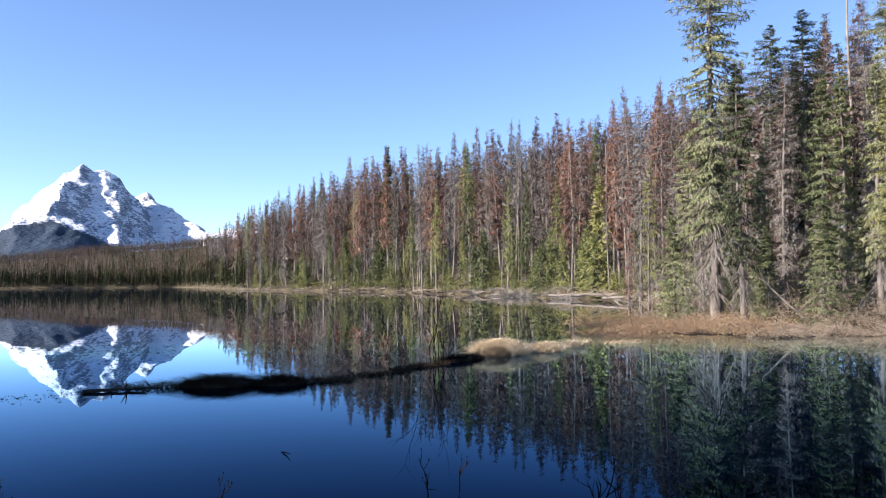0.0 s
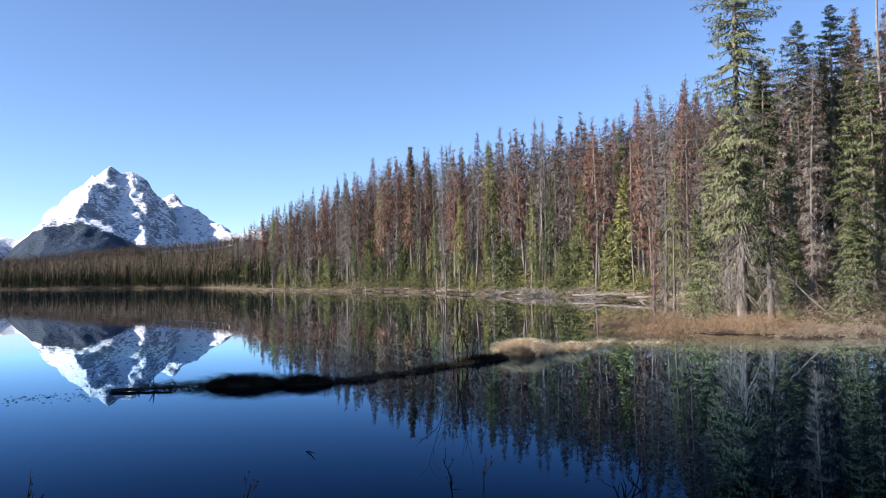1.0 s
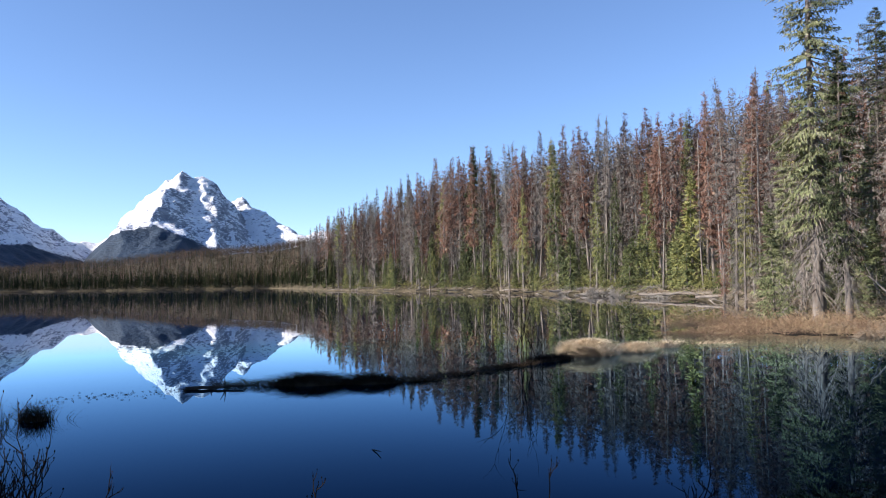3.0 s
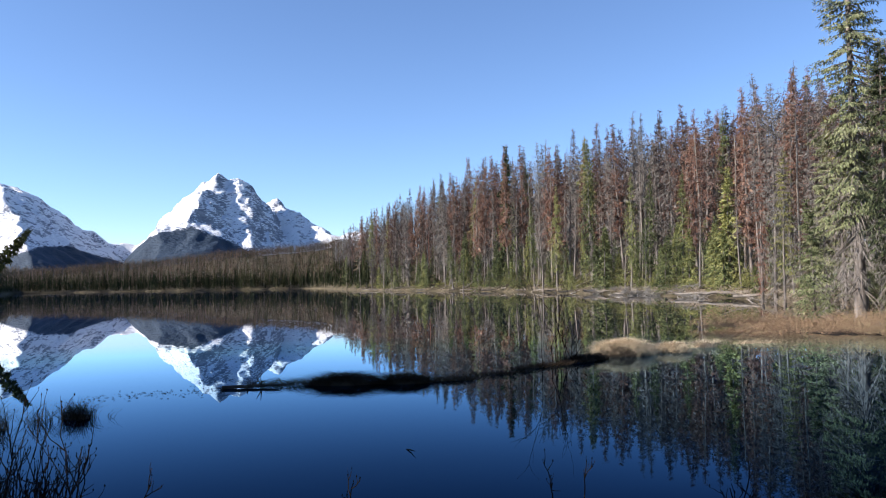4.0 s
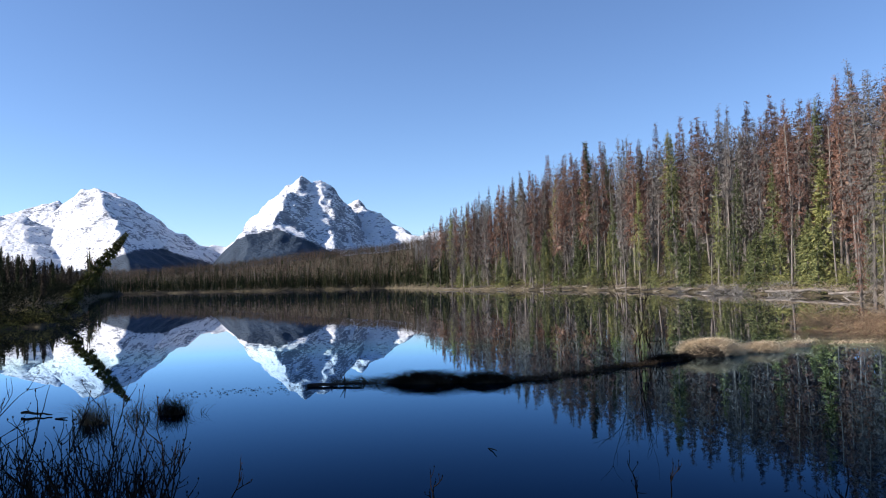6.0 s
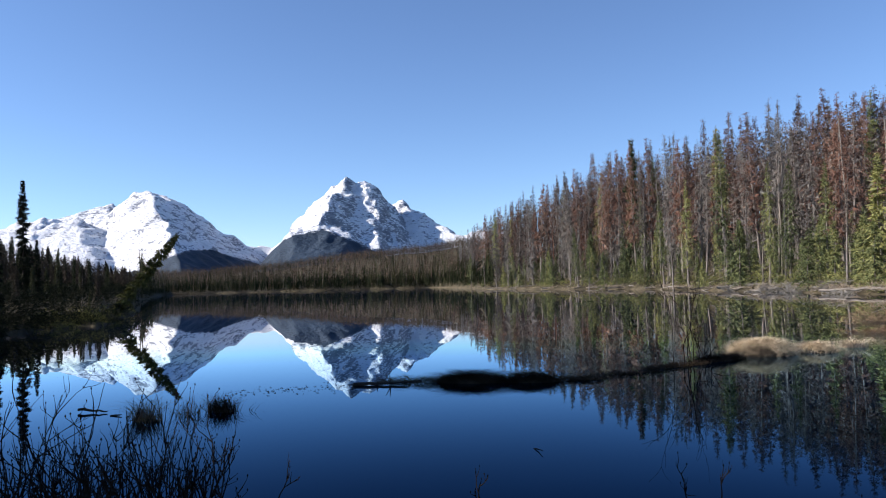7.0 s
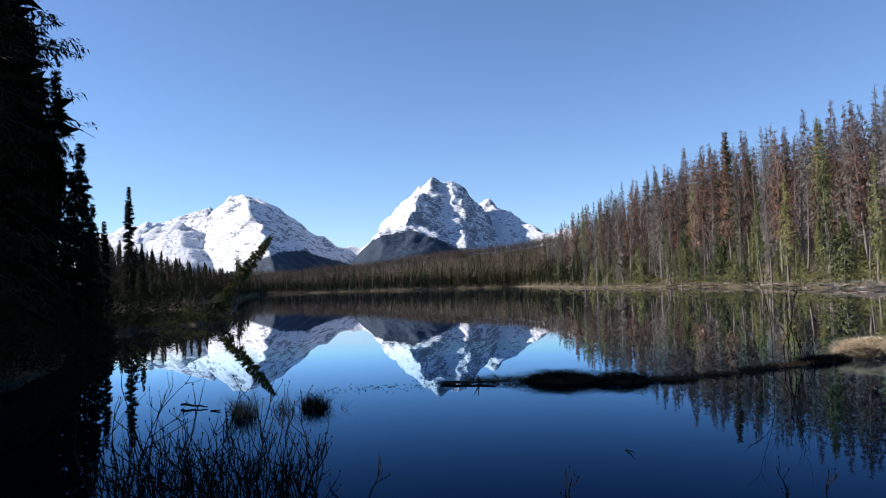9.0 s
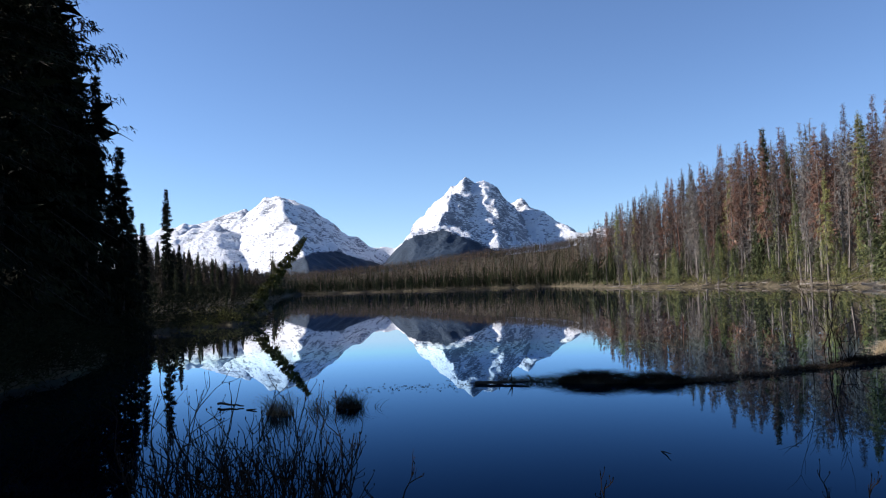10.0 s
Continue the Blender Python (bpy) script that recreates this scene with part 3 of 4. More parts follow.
def again(src, m):
    """A copy of a placed tree at the pose and size m, whatever size the first one has."""
    return copy_thing(src, m @ Matrix.Diagonal([1 / k for k in src.matrix_basis.to_scale()] + [1]))


def variants(kind, count, seed):
    """Some trees of one kind, 20 m high, of which the woods are made up."""
    out = []
    for i in range(count):
        rng = np.random.default_rng(seed * 100 + i)
        k = rng.random
        if kind == "rust":
            e = tree("dead_pine", rng, 20, 1.9 + 0.7 * k(), 0.10 + 0.22 * k(), M_RUST, 210, 30, "column", 0.22, 0.04, 0.3,
                     "dead pine with rust-red needles in the lakeside forest", "forest trees", 0.55, limb_every=5, twiggy=24, dense=0.16)
        elif kind == "grey":
            e = tree("dead_pine", rng, 20, 1.8 + 0.7 * k(), 0.08 + 0.2 * k(), M_GREY, 220, 28, "column", 0.23, 0.027, 0.35,
                     "bare grey dead pine with drooping twigs", "forest trees", 0.6, limb_every=3, twiggy=30, dense=0.16)
        elif kind == "thin":
            e = tree("dead_pine", rng, 20, 0.9 + 0.4 * k(), 0.35 + 0.2 * k(), M_GREY, 110, 14, "column", 0.34, 0.024, 0.4,
                     "thin bare grey standing dead pine", "forest trees", 0.6, limb_every=2, twiggy=24)
        elif kind == "green":
            e = tree("spruce_tree", rng, 20, 1.5 + 0.5 * k(), 0.05 + 0.14 * k(), M_GREEN, 220, 26, "column", 0.24, 0.044, 0.4,
                     "living green spruce in the lakeside forest", "forest trees", 0.6, limb_every=6, twiggy=16, dense=0.16)
        elif kind == "olive":
            e = tree("pine_tree", rng, 20, 1.3 + 0.5 * k(), 0.2 + 0.2 * k(), M_OLIVE, 160, 26, "ragged", 0.25, 0.046, 0.2,
                     "yellow-green pine with a ragged crown", "forest trees", 0.65, limb_every=5, twiggy=24)
        else:
            e = tree("young_spruce", rng, 20, 2.3 + 0.8 * k(), 0.03, M_GREEN, 220, 18, "cone", 0.62, 0.11, 0.3,
                     "young green spruce at the forest edge", "young spruces", 0.45, limb_every=8)
        out.append(e)
    return out


STOCK = {k: variants(k, n, s) for k, n, s in (("rust", 5, 1), ("grey", 6, 2), ("thin", 3, 3), ("green", 5, 4), ("olive", 3, 5), ("young", 4, 6))}
for key, name, mat, n, H, rad, base, shape, rings, tuft, wid, label in (
        ("rust_near", "dead_pine", M_RUST, 3, 13, 1.0, 0.12, "column", 44, 0.13, 0.017, "dead pine with rust-red needles behind the point"),
        ("grey_near", "dead_pine", M_GREY, 3, 13, 0.95, 0.1, "column", 44, 0.16, 0.011, "bare grey dead pine with drooping twigs"),
        ("olive_near", "pine_tree", M_OLIVE, 2, 13, 1.05, 0.25, "column", 30, 0.13, 0.019, "yellow-green pine with a ragged crown"),
        ("young_near", "young_spruce", M_LICHEN, 3, 20, 2.9, 0.02, "cone", 40, 0.36, 0.05, "young green spruce at the forest edge")):
    STOCK[key] = [tree(name, np.random.default_rng(700 + 10 * i + len(key)), H, rad * (1 + 0.15 * i), base, mat, rings, 0, shape, tuft, wid, 0.4, label,
                       "forest trees", 0.6, girth=0.12, limb_every=2, twiggy=30, fine=(8, 5)) for i in range(n)]
TALL = {"rust_near": 13, "grey_near": 13, "olive_near": 13}
NEAR = {"rust": "rust_near", "grey": "grey_near", "thin": "grey_near", "green": "olive_near", "olive": "olive_near", "young": "young_near"}
USED = set()


def plant(kind, rng, x, y, H, lean=2.0):
    """Sets a tree of a kind and height on the ground at x, y."""
    if x * x + y * y < 58 ** 2:
        kind = NEAR[kind]
    src = STOCK[kind][int(rng.integers(len(STOCK[kind])))]
    z = float(land(x, y)[0])
    s = H / TALL.get(kind, 20)
    fat = 1.0 / s ** 0.35
    m = pose(x, y, z - 0.05, rng.normal(0, lean), rng.normal(0, lean), rng.random() * 360) @ Matrix.Diagonal((s * fat, s * fat, s, 1))
    if src.name not in USED:
        USED.add(src.name)
        src.matrix_basis = m
        return src
    return again(src, m)


# the top of the forest against the sky, in degrees above the horizon, by bearing
SKYLINE = np.array([(-60, 18), (-32, 17.5), (-27, 17.3), (-24, 16.3), (-20, 14.8), (-17, 13.8), (-14.2, 14.6), (-12, 12.9), (-9.9, 12.4), (-7, 12.0), (-3.9, 11.6),
                    (0, 10.7), (4, 10.0), (6, 10.2), (8, 8.3), (10.3, 7.7), (12, 6.7), (15, 5.1), (16.5, 4.1)])


def top_at(az, r):
    return EYE + 1.025 * r * math.tan(radians(float(np.interp(az, SKYLINE[:, 0], SKYLINE[:, 1]))))


rng = np.random.default_rng(11)
spots = []


def free(x, y, gap):
    if any((x - a) ** 2 + (y - b_) ** 2 < gap * gap for a, b_ in spots):
        return False
    spots.append((x, y))
    return True


# landmark trees on the point
BIG = tree("spruce_tree", np.random.default_rng(77), 17.5, 1.95, 0.22, M_LICHEN, 60, 0, "old", 0.12, 0.022, 0.4,
           "tall old green spruce standing on the grassy point", "point spruces", 0.45, girth=0.21, limb_every=1, sides=10, twiggy=70, fine=(13, 8), skirt=(6.4, 1.4, 16))
x, y, _ = polar(-19.6, 32.0)
BIG.matrix_basis = pose(x, y, 0.2, 0, 0, 40)
spots.append((x, y))
SECOND = tree("spruce_tree", np.random.default_rng(78), 9.2, 0.95, 0.2, M_LICHEN, 32, 0, "column", 0.11, 0.016, 0.45,
              "green spruce with grey lower limbs on the point", "point spruces", 0.45, girth=0.12, limb_every=1, sides=8, twiggy=40, fine=(11, 8), skirt=(4.4, 0.9, 14))
x, y, _ = polar(-21.4, 28.6)
SECOND.matrix_basis = pose(x, y, 0.15, 0, 1, 100)
spots.append((x, y))
for az, r, h, src, turn in ((-25.5, 35, 12.0, BIG, 200), (-23.6, 41, 13.0, BIG, 75), (-26.3, 29.5, 8.4, SECOND, 20), (-29.7, 29.0, 8.6, SECOND, 160), (-27.7, 33, 9.0, SECOND, 250), (-31.0, 33, 12.0, BIG, 310), (-22.7, 34, 6.4, SECOND, 300), (-17.6, 40, 8.6, SECOND, 60)):
    x, y, _ = polar(az, r)
    s = h / (17.5 if src is BIG else 9.2)
    copy_thing(src, pose(x, y, float(land(x, y)[0]) - 0.05, 0, rng.normal(0, 1.5), turn) @ Matrix.Scale(s, 4))
    spots.append((x, y))

for kind, az, r, h in (("young", -16.8, 33, 5.2), ("young", -20.7, 33.5, 3.6), ("young", -23.0, 30.5, 3.4), ("young", -25.6, 31.0, 3.0), ("young", -28.6, 29.5, 3.4), ("grey", -18.8, 36, 8.8), ("rust", -23.9, 35.5, 9.4), ("grey", -23.2, 38, 8.2), ("rust", -28.3, 40, 13.2), ("rust", -27.0, 42, 12.8), ("grey", -29.0, 38, 12.4),
                       ("grey", -22.2, 44, 12.5), ("grey", -26.4, 44, 13.6), ("olive", -25.9, 46, 14.2), ("rust", -18.0, 49, 12.0), ("rust", -15.6, 57, 13.4), ("grey", -17.0, 50, 12.4), ("grey", -14.4, 55, 15.0), ("olive", -15.0, 48, 9.5), ("rust", -13.6, 56, 10.5), ("rust", -21.6, 42, 11.5), ("grey", -30.4, 42, 14.0), ("grey", -24.6, 50, 13.0), ("rust", -24.3, 55, 14.0), ("grey", -24.8, 60, 15.0)):
    x, y, _ = polar(az, r)
    spots.append((x, y))
    plant(kind, rng, x, y, h)

# one living spruce stands out of the dead pines
x, y, _ = polar(4.1, 138)
spots.append((x, y))
plant("young", rng, x, y, top_at(4.1, 138) - float(land(x, y)[0]) - 0.6, 0.5)

# the forest along the shore: edge row of young and green trees, taller dying pines behind
for row, (d0, d1, n, a0, a1) in enumerate(((1.2, 5, 120, 16.4, -33), (3, 10, 95, 16.4, -33), (5, 26, 215, 16.4, -33), (3, 18, 62, 16.2, 4.5))):
    for i in range(n):
        az = a0 + (a1 - a0) * (i + rng.random()) / n
        s = float(shore_at(az))
        r = s + d0 + (d1 - d0) * rng.random() * (0.5 + s / 160)
        x, y, _ = polar(az, r)
        if -24.95 < az < -24.2 or not free(x, y, 1.1 if row == 0 else 1.4 if row == 2 else 1.7):
            continue
        z = float(land(x, y)[0])
        cap = top_at(az, r) - z
        if row == 0:
            kind = rng.choice(["young", "young", "young", "green", "thin"])
            H = (2 + 6 * rng.random()) if kind == "young" else 6 + 7 * rng.random()
            H = min(H, cap * 0.75)
        elif row == 1:
            kind = rng.choice(["green", "grey", "rust", "thin", "rust", "young", "grey"])
            H = min(13 + 8 * rng.random(), cap * (0.72 + 0.22 * rng.random()))
            H = min(H, 10) if kind == "young" else H
        else:
            kind = rng.choice(["rust", "rust", "grey", "grey", "grey", "thin", "green", "olive"], p=[0.24, 0.24, 0.13, 0.13, 0.13, 0.05, 0.05, 0.03])
            H = min(26, cap * (0.8 + 0.2 * rng.random()))
        if H > 2:
            plant(kind, rng, x, y, H)


for src in [e for row in STOCK.values() for e in row if e.name not in USED]:
    for o in (*src.children_recursive, src):
        bpy.data.objects.remove(o)


# ---- joined woods farther back ----
def simple_trees(places, heights, seed, per=34, fat=1.0, low=0.1, size=0.5, core=True, near=100.0):
    """Many small trees as one mesh: trunk, a slim body and needle clumps that narrow upwards to a spire."""
    g = np.random.default_rng(seed)
    n = len(places)
    A, hh = np.asarray(places), np.asarray(heights)
    P, Hh = A[:, None], hh[:, None]
    u = g.random((n, per)) ** 0.75
    ph = g.random((n, per)) * 6.283
    base = low + (0.2 if low > 0.01 else 0.02) * g.random((n, 1))
    slim = 0.7 + 0.6 * g.random((n, 1))
    rad = Hh * 0.058 * fat * slim * (np.minimum(1, 1.5 * (1 - u) ** 0.9) + 0.03) * (0.55 + 0.45 * np.sin(ph * 2 + u * 14 + 9 * base))
    z = Hh * (base + (1 - base) * u)
    k = rad * g.random((n, per)) ** 0.6
    p = np.stack([P[..., 0] + k * np.cos(ph), P[..., 1] + k * np.sin(ph), P[..., 2] + z], -1)
    d = np.stack([np.cos(ph), np.sin(ph), 0.2 - 1.3 * g.random((n, per))], -1)
    far = np.clip(np.hypot(A[:, 0], A[:, 1]) / near, 0.45, 1)
    ln = np.minimum(size * far[:, None], 0.12 + 0.9 * rad) * (0.6 + 0.8 * g.random((n, per)))
    out = [slivers(p.reshape(-1, 3), d.reshape(-1, 3), ln.ravel() * 1.1, (ln * 0.2).ravel(), g, np.stack([np.cos(ph), np.sin(ph), 0.4 + 0 * ph], -1).reshape(-1, 3))]
    up = np.tile([0.0, 0, 1], (n, 1)) + g.normal(0, 0.02, (n, 3))
    out.append(sprays(A - np.array([0, 0, 0.3]), up, hh * 1.02, hh * 0.005, g))
    if core:
        for _ in range(2):
            out.append(sprays(A + up * (base * hh[:, None]), up, (1 - base[:, 0]) * hh * 0.85, hh * 0.011 * fat * (far > 0.9), g))
    return join(out)


def wood(name, places, heights, seed, mat, label, per=34, fat=1.0, low=0.1, size=0.5, core=True, near=100.0):
    me = mesh_of(name, *simple_trees(places, heights, seed, per, fat, low, size, core, near), mat)
    return tagged(new(name, me), label, "forest", kind="stuff")


g = np.random.default_rng(5)
places, heights = [], []
for i in range(1500):
    az = 17 - 51 * g.random()
    s = float(shore_at(az))
    r = s + (12 + 60 * g.random()) * (0.5 + s / 200)
    x, y, _ = polar(az, r)
    z = float(land(x, y)[0])
    H = min(25, (top_at(az, r) - z) * (0.66 + 0.2 * g.random()))
    places.append((x, y, z))
    heights.append(max(H, 3))
half_ = int(len(places) * 0.68)
wood("dead_forest", places[:half_], heights[:half_], 21, M_GREY, "dense grey dead pine forest behind the shore", 150, 1.2, 0.08, 0.5)
wood("rust_forest", places[half_:], heights[half_:], 22, M_RUST, "dense forest of rust-red dead pines on the slope", 150, 1.2, 0.1, 0.45)
places, heights = [], []
for i in range(270):
    az = 17 - 32 * g.random() if i < 190 else 3 + 13.5 * g.random()
    s = float(shore_at(az))
    r = s + 2.5 + (30 * g.random()) * (0.4 + s / 200)
    x, y, _ = polar(az, r)
    places.append((x, y, float(land(x, y)[0])))
    heights.append(2.5 + 6 * g.random() * (0.3 + s / 200))
wood("understory_forest", places, heights, 25, M_GREEN, "green young conifers filling the forest understory", 200, 1.7, 0.02, 0.26, False)


def far_places(n, power, h0, h1, deep=800.0, off=2.0):
    places, heights = [], []
    for i in range(n):
        az = 14.5 + 25.3 * g.random()
        s = float(shore_at(az))
        r = s + off + deep * g.random() ** power
        x, y, _ = polar(az, r)
        places.append((x, y, float(land(x, y)[0])))
        heights.append(h0 + (h1 - h0) * g.random())
    return places, heights


wood("hillside_forest", *far_places(8000, 1.3, 8, 14), 23, M_FAR, "brown dying conifer forest across the lake", 20, 1.7, 0.1, 0.9, False)
wood("hillside_spruces", *far_places(2600, 3.0, 8, 14), 26, M_FARGREEN, "dark green conifers along the far lakeshore", 20, 1.3, 0.02, 0.9)

wood("shore_spruces", *far_places(2600, 1.3, 4, 10, 26.0, 0.2), 27, M_FARGREEN, "small dark conifers crowding the far waterline", 20, 1.5, 0.0, 0.8)

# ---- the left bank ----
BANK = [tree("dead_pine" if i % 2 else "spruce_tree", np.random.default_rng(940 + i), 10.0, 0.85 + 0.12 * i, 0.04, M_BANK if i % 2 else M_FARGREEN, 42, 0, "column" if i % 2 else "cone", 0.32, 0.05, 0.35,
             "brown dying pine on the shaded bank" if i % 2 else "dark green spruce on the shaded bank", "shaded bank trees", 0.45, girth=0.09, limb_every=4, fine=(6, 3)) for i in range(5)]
SET_BANK = set()
tries = 0
while len(SET_BANK) < 84 and tries < 900:
    tries += 1
    az = 39.3 + 10.5 * g.random()
    s = float(shore_at(az))
    front = tries % 5 == 0
    r = s + 1.5 + 45 * g.random() ** 2 if front else s + 55 + 150 * g.random()
    x, y, _ = polar(az, r)
    z = float(land(x, y)[0])
    el = np.interp(az, [38.5, 40.7, 43, 47, 50], [1.3, 1.9, 2.4, 3.5, 4.4])
    H = min(0.9 + 0.8 * g.random() + 0.06 * (r - s) if front else 13, EYE + r * math.tan(radians(el)) * (0.82 + 0.25 * g.random()) - z)
    if H < 0.85 or not free(x, y, 1.6):
        continue
    src = BANK[len(SET_BANK) % 5]
    m = pose(x, y, z - 0.05, g.normal(0, 2), g.normal(0, 2), g.random() * 360) @ Matrix.Scale(H / 10, 4)
    if len(SET_BANK) < 5:
        src.matrix_basis = m
    else:
        again(src, m)
    SET_BANK.add((x, y))

places, heights = [], []
for i in range(1000):
    az = 39.2 + 11 * g.random()
    s = float(shore_at(az))
    r = s + 65 + 190 * g.random()
    x, y, _ = polar(az, r)
    z = float(land(x, y)[0])
    el = np.interp(az, [38.5, 40.7, 43, 47, 50], [1.2, 1.8, 2.3, 3.3, 4.2])
    H = min(13, EYE + r * math.tan(radians(el)) * (0.75 + 0.25 * g.random()) - z)
    if H > 1.5:
        places.append((x, y, z))
        heights.append(H)
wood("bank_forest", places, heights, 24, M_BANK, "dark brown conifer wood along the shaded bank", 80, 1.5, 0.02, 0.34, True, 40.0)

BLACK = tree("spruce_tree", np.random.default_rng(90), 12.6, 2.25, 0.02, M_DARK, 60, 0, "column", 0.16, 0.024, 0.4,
             "tall dense spruce in deep shade on the bank", "bank spruces", 0.25, girth=0.22, limb_every=2, sides=8, fine=(13, 7), bark=M_WET_SHADE_WOOD, dense=0.85)
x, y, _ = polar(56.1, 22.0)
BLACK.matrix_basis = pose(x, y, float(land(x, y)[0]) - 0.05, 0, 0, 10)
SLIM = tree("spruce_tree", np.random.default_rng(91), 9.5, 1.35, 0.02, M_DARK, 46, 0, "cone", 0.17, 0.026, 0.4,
            "slender dark spruce on the shaded bank", "bank spruces", 0.6, girth=0.1, limb_every=3, sides=6, fine=(10, 8), bark=M_WET_SHADE_WOOD)
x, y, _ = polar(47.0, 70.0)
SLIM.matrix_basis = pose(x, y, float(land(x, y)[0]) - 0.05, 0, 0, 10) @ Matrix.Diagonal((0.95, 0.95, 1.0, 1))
# added spruces, mostly out of view, that keep light off bank and spit
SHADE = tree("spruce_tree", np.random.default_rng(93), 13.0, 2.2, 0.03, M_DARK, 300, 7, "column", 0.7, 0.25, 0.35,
             "dense dark spruce added to shade the bank and spit", "bank spruces", 0.4, girth=0.2, limb_every=0)
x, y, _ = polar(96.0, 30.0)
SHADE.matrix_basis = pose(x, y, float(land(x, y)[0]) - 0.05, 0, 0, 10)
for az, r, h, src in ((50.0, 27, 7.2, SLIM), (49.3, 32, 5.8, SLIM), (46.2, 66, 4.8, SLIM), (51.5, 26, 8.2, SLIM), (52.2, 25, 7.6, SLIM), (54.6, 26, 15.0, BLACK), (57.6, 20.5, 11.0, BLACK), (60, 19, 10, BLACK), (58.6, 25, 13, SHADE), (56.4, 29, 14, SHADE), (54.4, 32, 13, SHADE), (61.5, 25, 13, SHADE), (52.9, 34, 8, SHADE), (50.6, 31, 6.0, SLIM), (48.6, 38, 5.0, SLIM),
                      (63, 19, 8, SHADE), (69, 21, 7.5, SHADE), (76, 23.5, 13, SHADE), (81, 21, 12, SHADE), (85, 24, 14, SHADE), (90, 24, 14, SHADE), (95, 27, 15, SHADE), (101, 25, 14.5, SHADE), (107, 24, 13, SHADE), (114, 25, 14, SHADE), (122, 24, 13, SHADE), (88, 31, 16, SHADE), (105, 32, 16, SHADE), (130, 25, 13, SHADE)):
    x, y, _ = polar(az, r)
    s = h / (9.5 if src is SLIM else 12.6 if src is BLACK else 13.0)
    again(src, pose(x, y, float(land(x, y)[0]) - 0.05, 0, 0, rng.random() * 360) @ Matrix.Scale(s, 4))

LEAN = tree("leaning_spruce", np.random.default_rng(92), 6.7, 0.6, 0.05, M_LEAN, 26, 0, "column", 0.2, 0.038, 0.2,
            "small green spruce leaning out over the water", "", 0.35, girth=0.08, limb_every=2, fine=(9, 6))
x, y, _ = polar(41.6, 55.0)
LEAN.matrix_basis = pose(x, y, 0.3, 0, 0, 40) @ pose(0, 0, 0, 0, 38, 0)


# ---- sedge, brush and twigs ----
def blades(rng, spots_, height, lean_to, spread, width, bends=4, droop=0.4):
    """Curved grass blades as tapering ribbons, rooted at spots_."""
    n = len(spots_)
    h = height * (0.5 + 0.8 * rng.random(n))
    ph = lean_to + rng.normal(0, spread, n)
    out = droop + 0.9 * rng.random(n)
    t = np.linspace(0, 1, bends)
    lat = (h * out)[:, None] * t[None] ** 1.5
    up = h[:, None] * (t[None] - 0.42 * out[:, None] * t[None] ** 2.4)
    p = np.stack([lat * np.cos(ph)[:, None], lat * np.sin(ph)[:, None], up], -1) + np.asarray(spots_)[:, None]
    yaw = ph + 1.57 + rng.normal(0, 0.7, n)
    side = np.stack([np.cos(yaw), np.sin(yaw), 0 * yaw], 1)[:, None] * (width * (1 - 0.85 * t))[None, :, None]
    v = np.stack([p - side, p + side], 2).reshape(-1, 3)
    i = (np.arange(n) * bends * 2)[:, None, None] + (np.arange(bends - 1) * 2)[None, :, None]
    f = (i + np.array([0, 1, 3, 2])[None, None]).reshape(-1, 4)
    return v, f


def heap(rng, length, depth, height, name, mat, steps=(60, 14)):
    """A low uneven mound of peat, long in x, that carries the grass."""
    n, m = steps
    X, Y = np.meshgrid(np.linspace(-1, 1, n), np.linspace(-1, 1, m))
    wob = np.array([[noise.noise((x * length * 0.9, y * 2, 4.0 + length)) for x in X[0]] for y in Y[:, 0]])
    Z = height * (np.clip(1 - X ** 2 - Y ** 2, 0, 1) ** 0.6) * (1 + 0.5 * wob) - 0.06
    v = np.stack([X * length / 2, Y * depth / 2 * (1 + 0.3 * wob), Z], -1).reshape(-1, 3)
    i = np.arange(m - 1)[:, None] * n + np.arange(n - 1)[None]
    f = np.stack([i, i + 1, i + n + 1, i + n], -1).reshape(-1, 4)
    return mesh_of(name, v, f, mat, True)


def tussock(name, x, y, turn, length, depth, height, n, blade, width, mat, label, category, seed, spread=2.2, arch=False, droop=0.4):
    """A grassy hump in the water: a peat base and the dry blades on it."""
    g = np.random.default_rng(seed)
    e = new(name)
    e.matrix_basis = pose(x, y, 0, 0, 0, turn)
    child("peat_base", heap(g, length, depth, height, "peat_base", M_MUD), e)
    a, q = g.random(n) * 6.283, np.sqrt(g.random(n))
    px, py = q * np.cos(a) * length / 2, q * np.sin(a) * depth / 2
    pz = height * (1 - q ** 2) ** 0.6 - 0.05
    lean_to = g.choice([0.0, 3.14], n) if arch else -1.57
    child("grass", mesh_of("grass", *blades(g, np.stack([px, py, pz], 1), blade, lean_to, spread, width, 5, droop), mat), e)["kind"] = "stuff"
    return tagged(e, label, category)


# the sunlit sedge humps and the spit that leads to them, its shade put into the sedge colour
tussock("sedge_hump", 1.25, 17.7, 8, 1.45, 0.95, 0.33, 3600, 0.2, 0.005, M_STRAW, "pale straw-coloured sedge hump in the lake", "grass tussock", 31, 0.55, True, 0.9)
tussock("sedge_hump", 2.4, 18.4, 14, 0.95, 0.7, 0.2, 1900, 0.18, 0.005, M_STRAW, "small pale sedge hump beside the larger one", "grass tussock", 32, 0.55, True, 0.9)
tussock("sedge_hump", 3.35, 19.6, 20, 0.6, 0.5, 0.06, 420, 0.32, 0.006, M_STRAW, "sparse flattened straw sedge on the water", "grass tussock", 33, 0.8, True, 0.8)
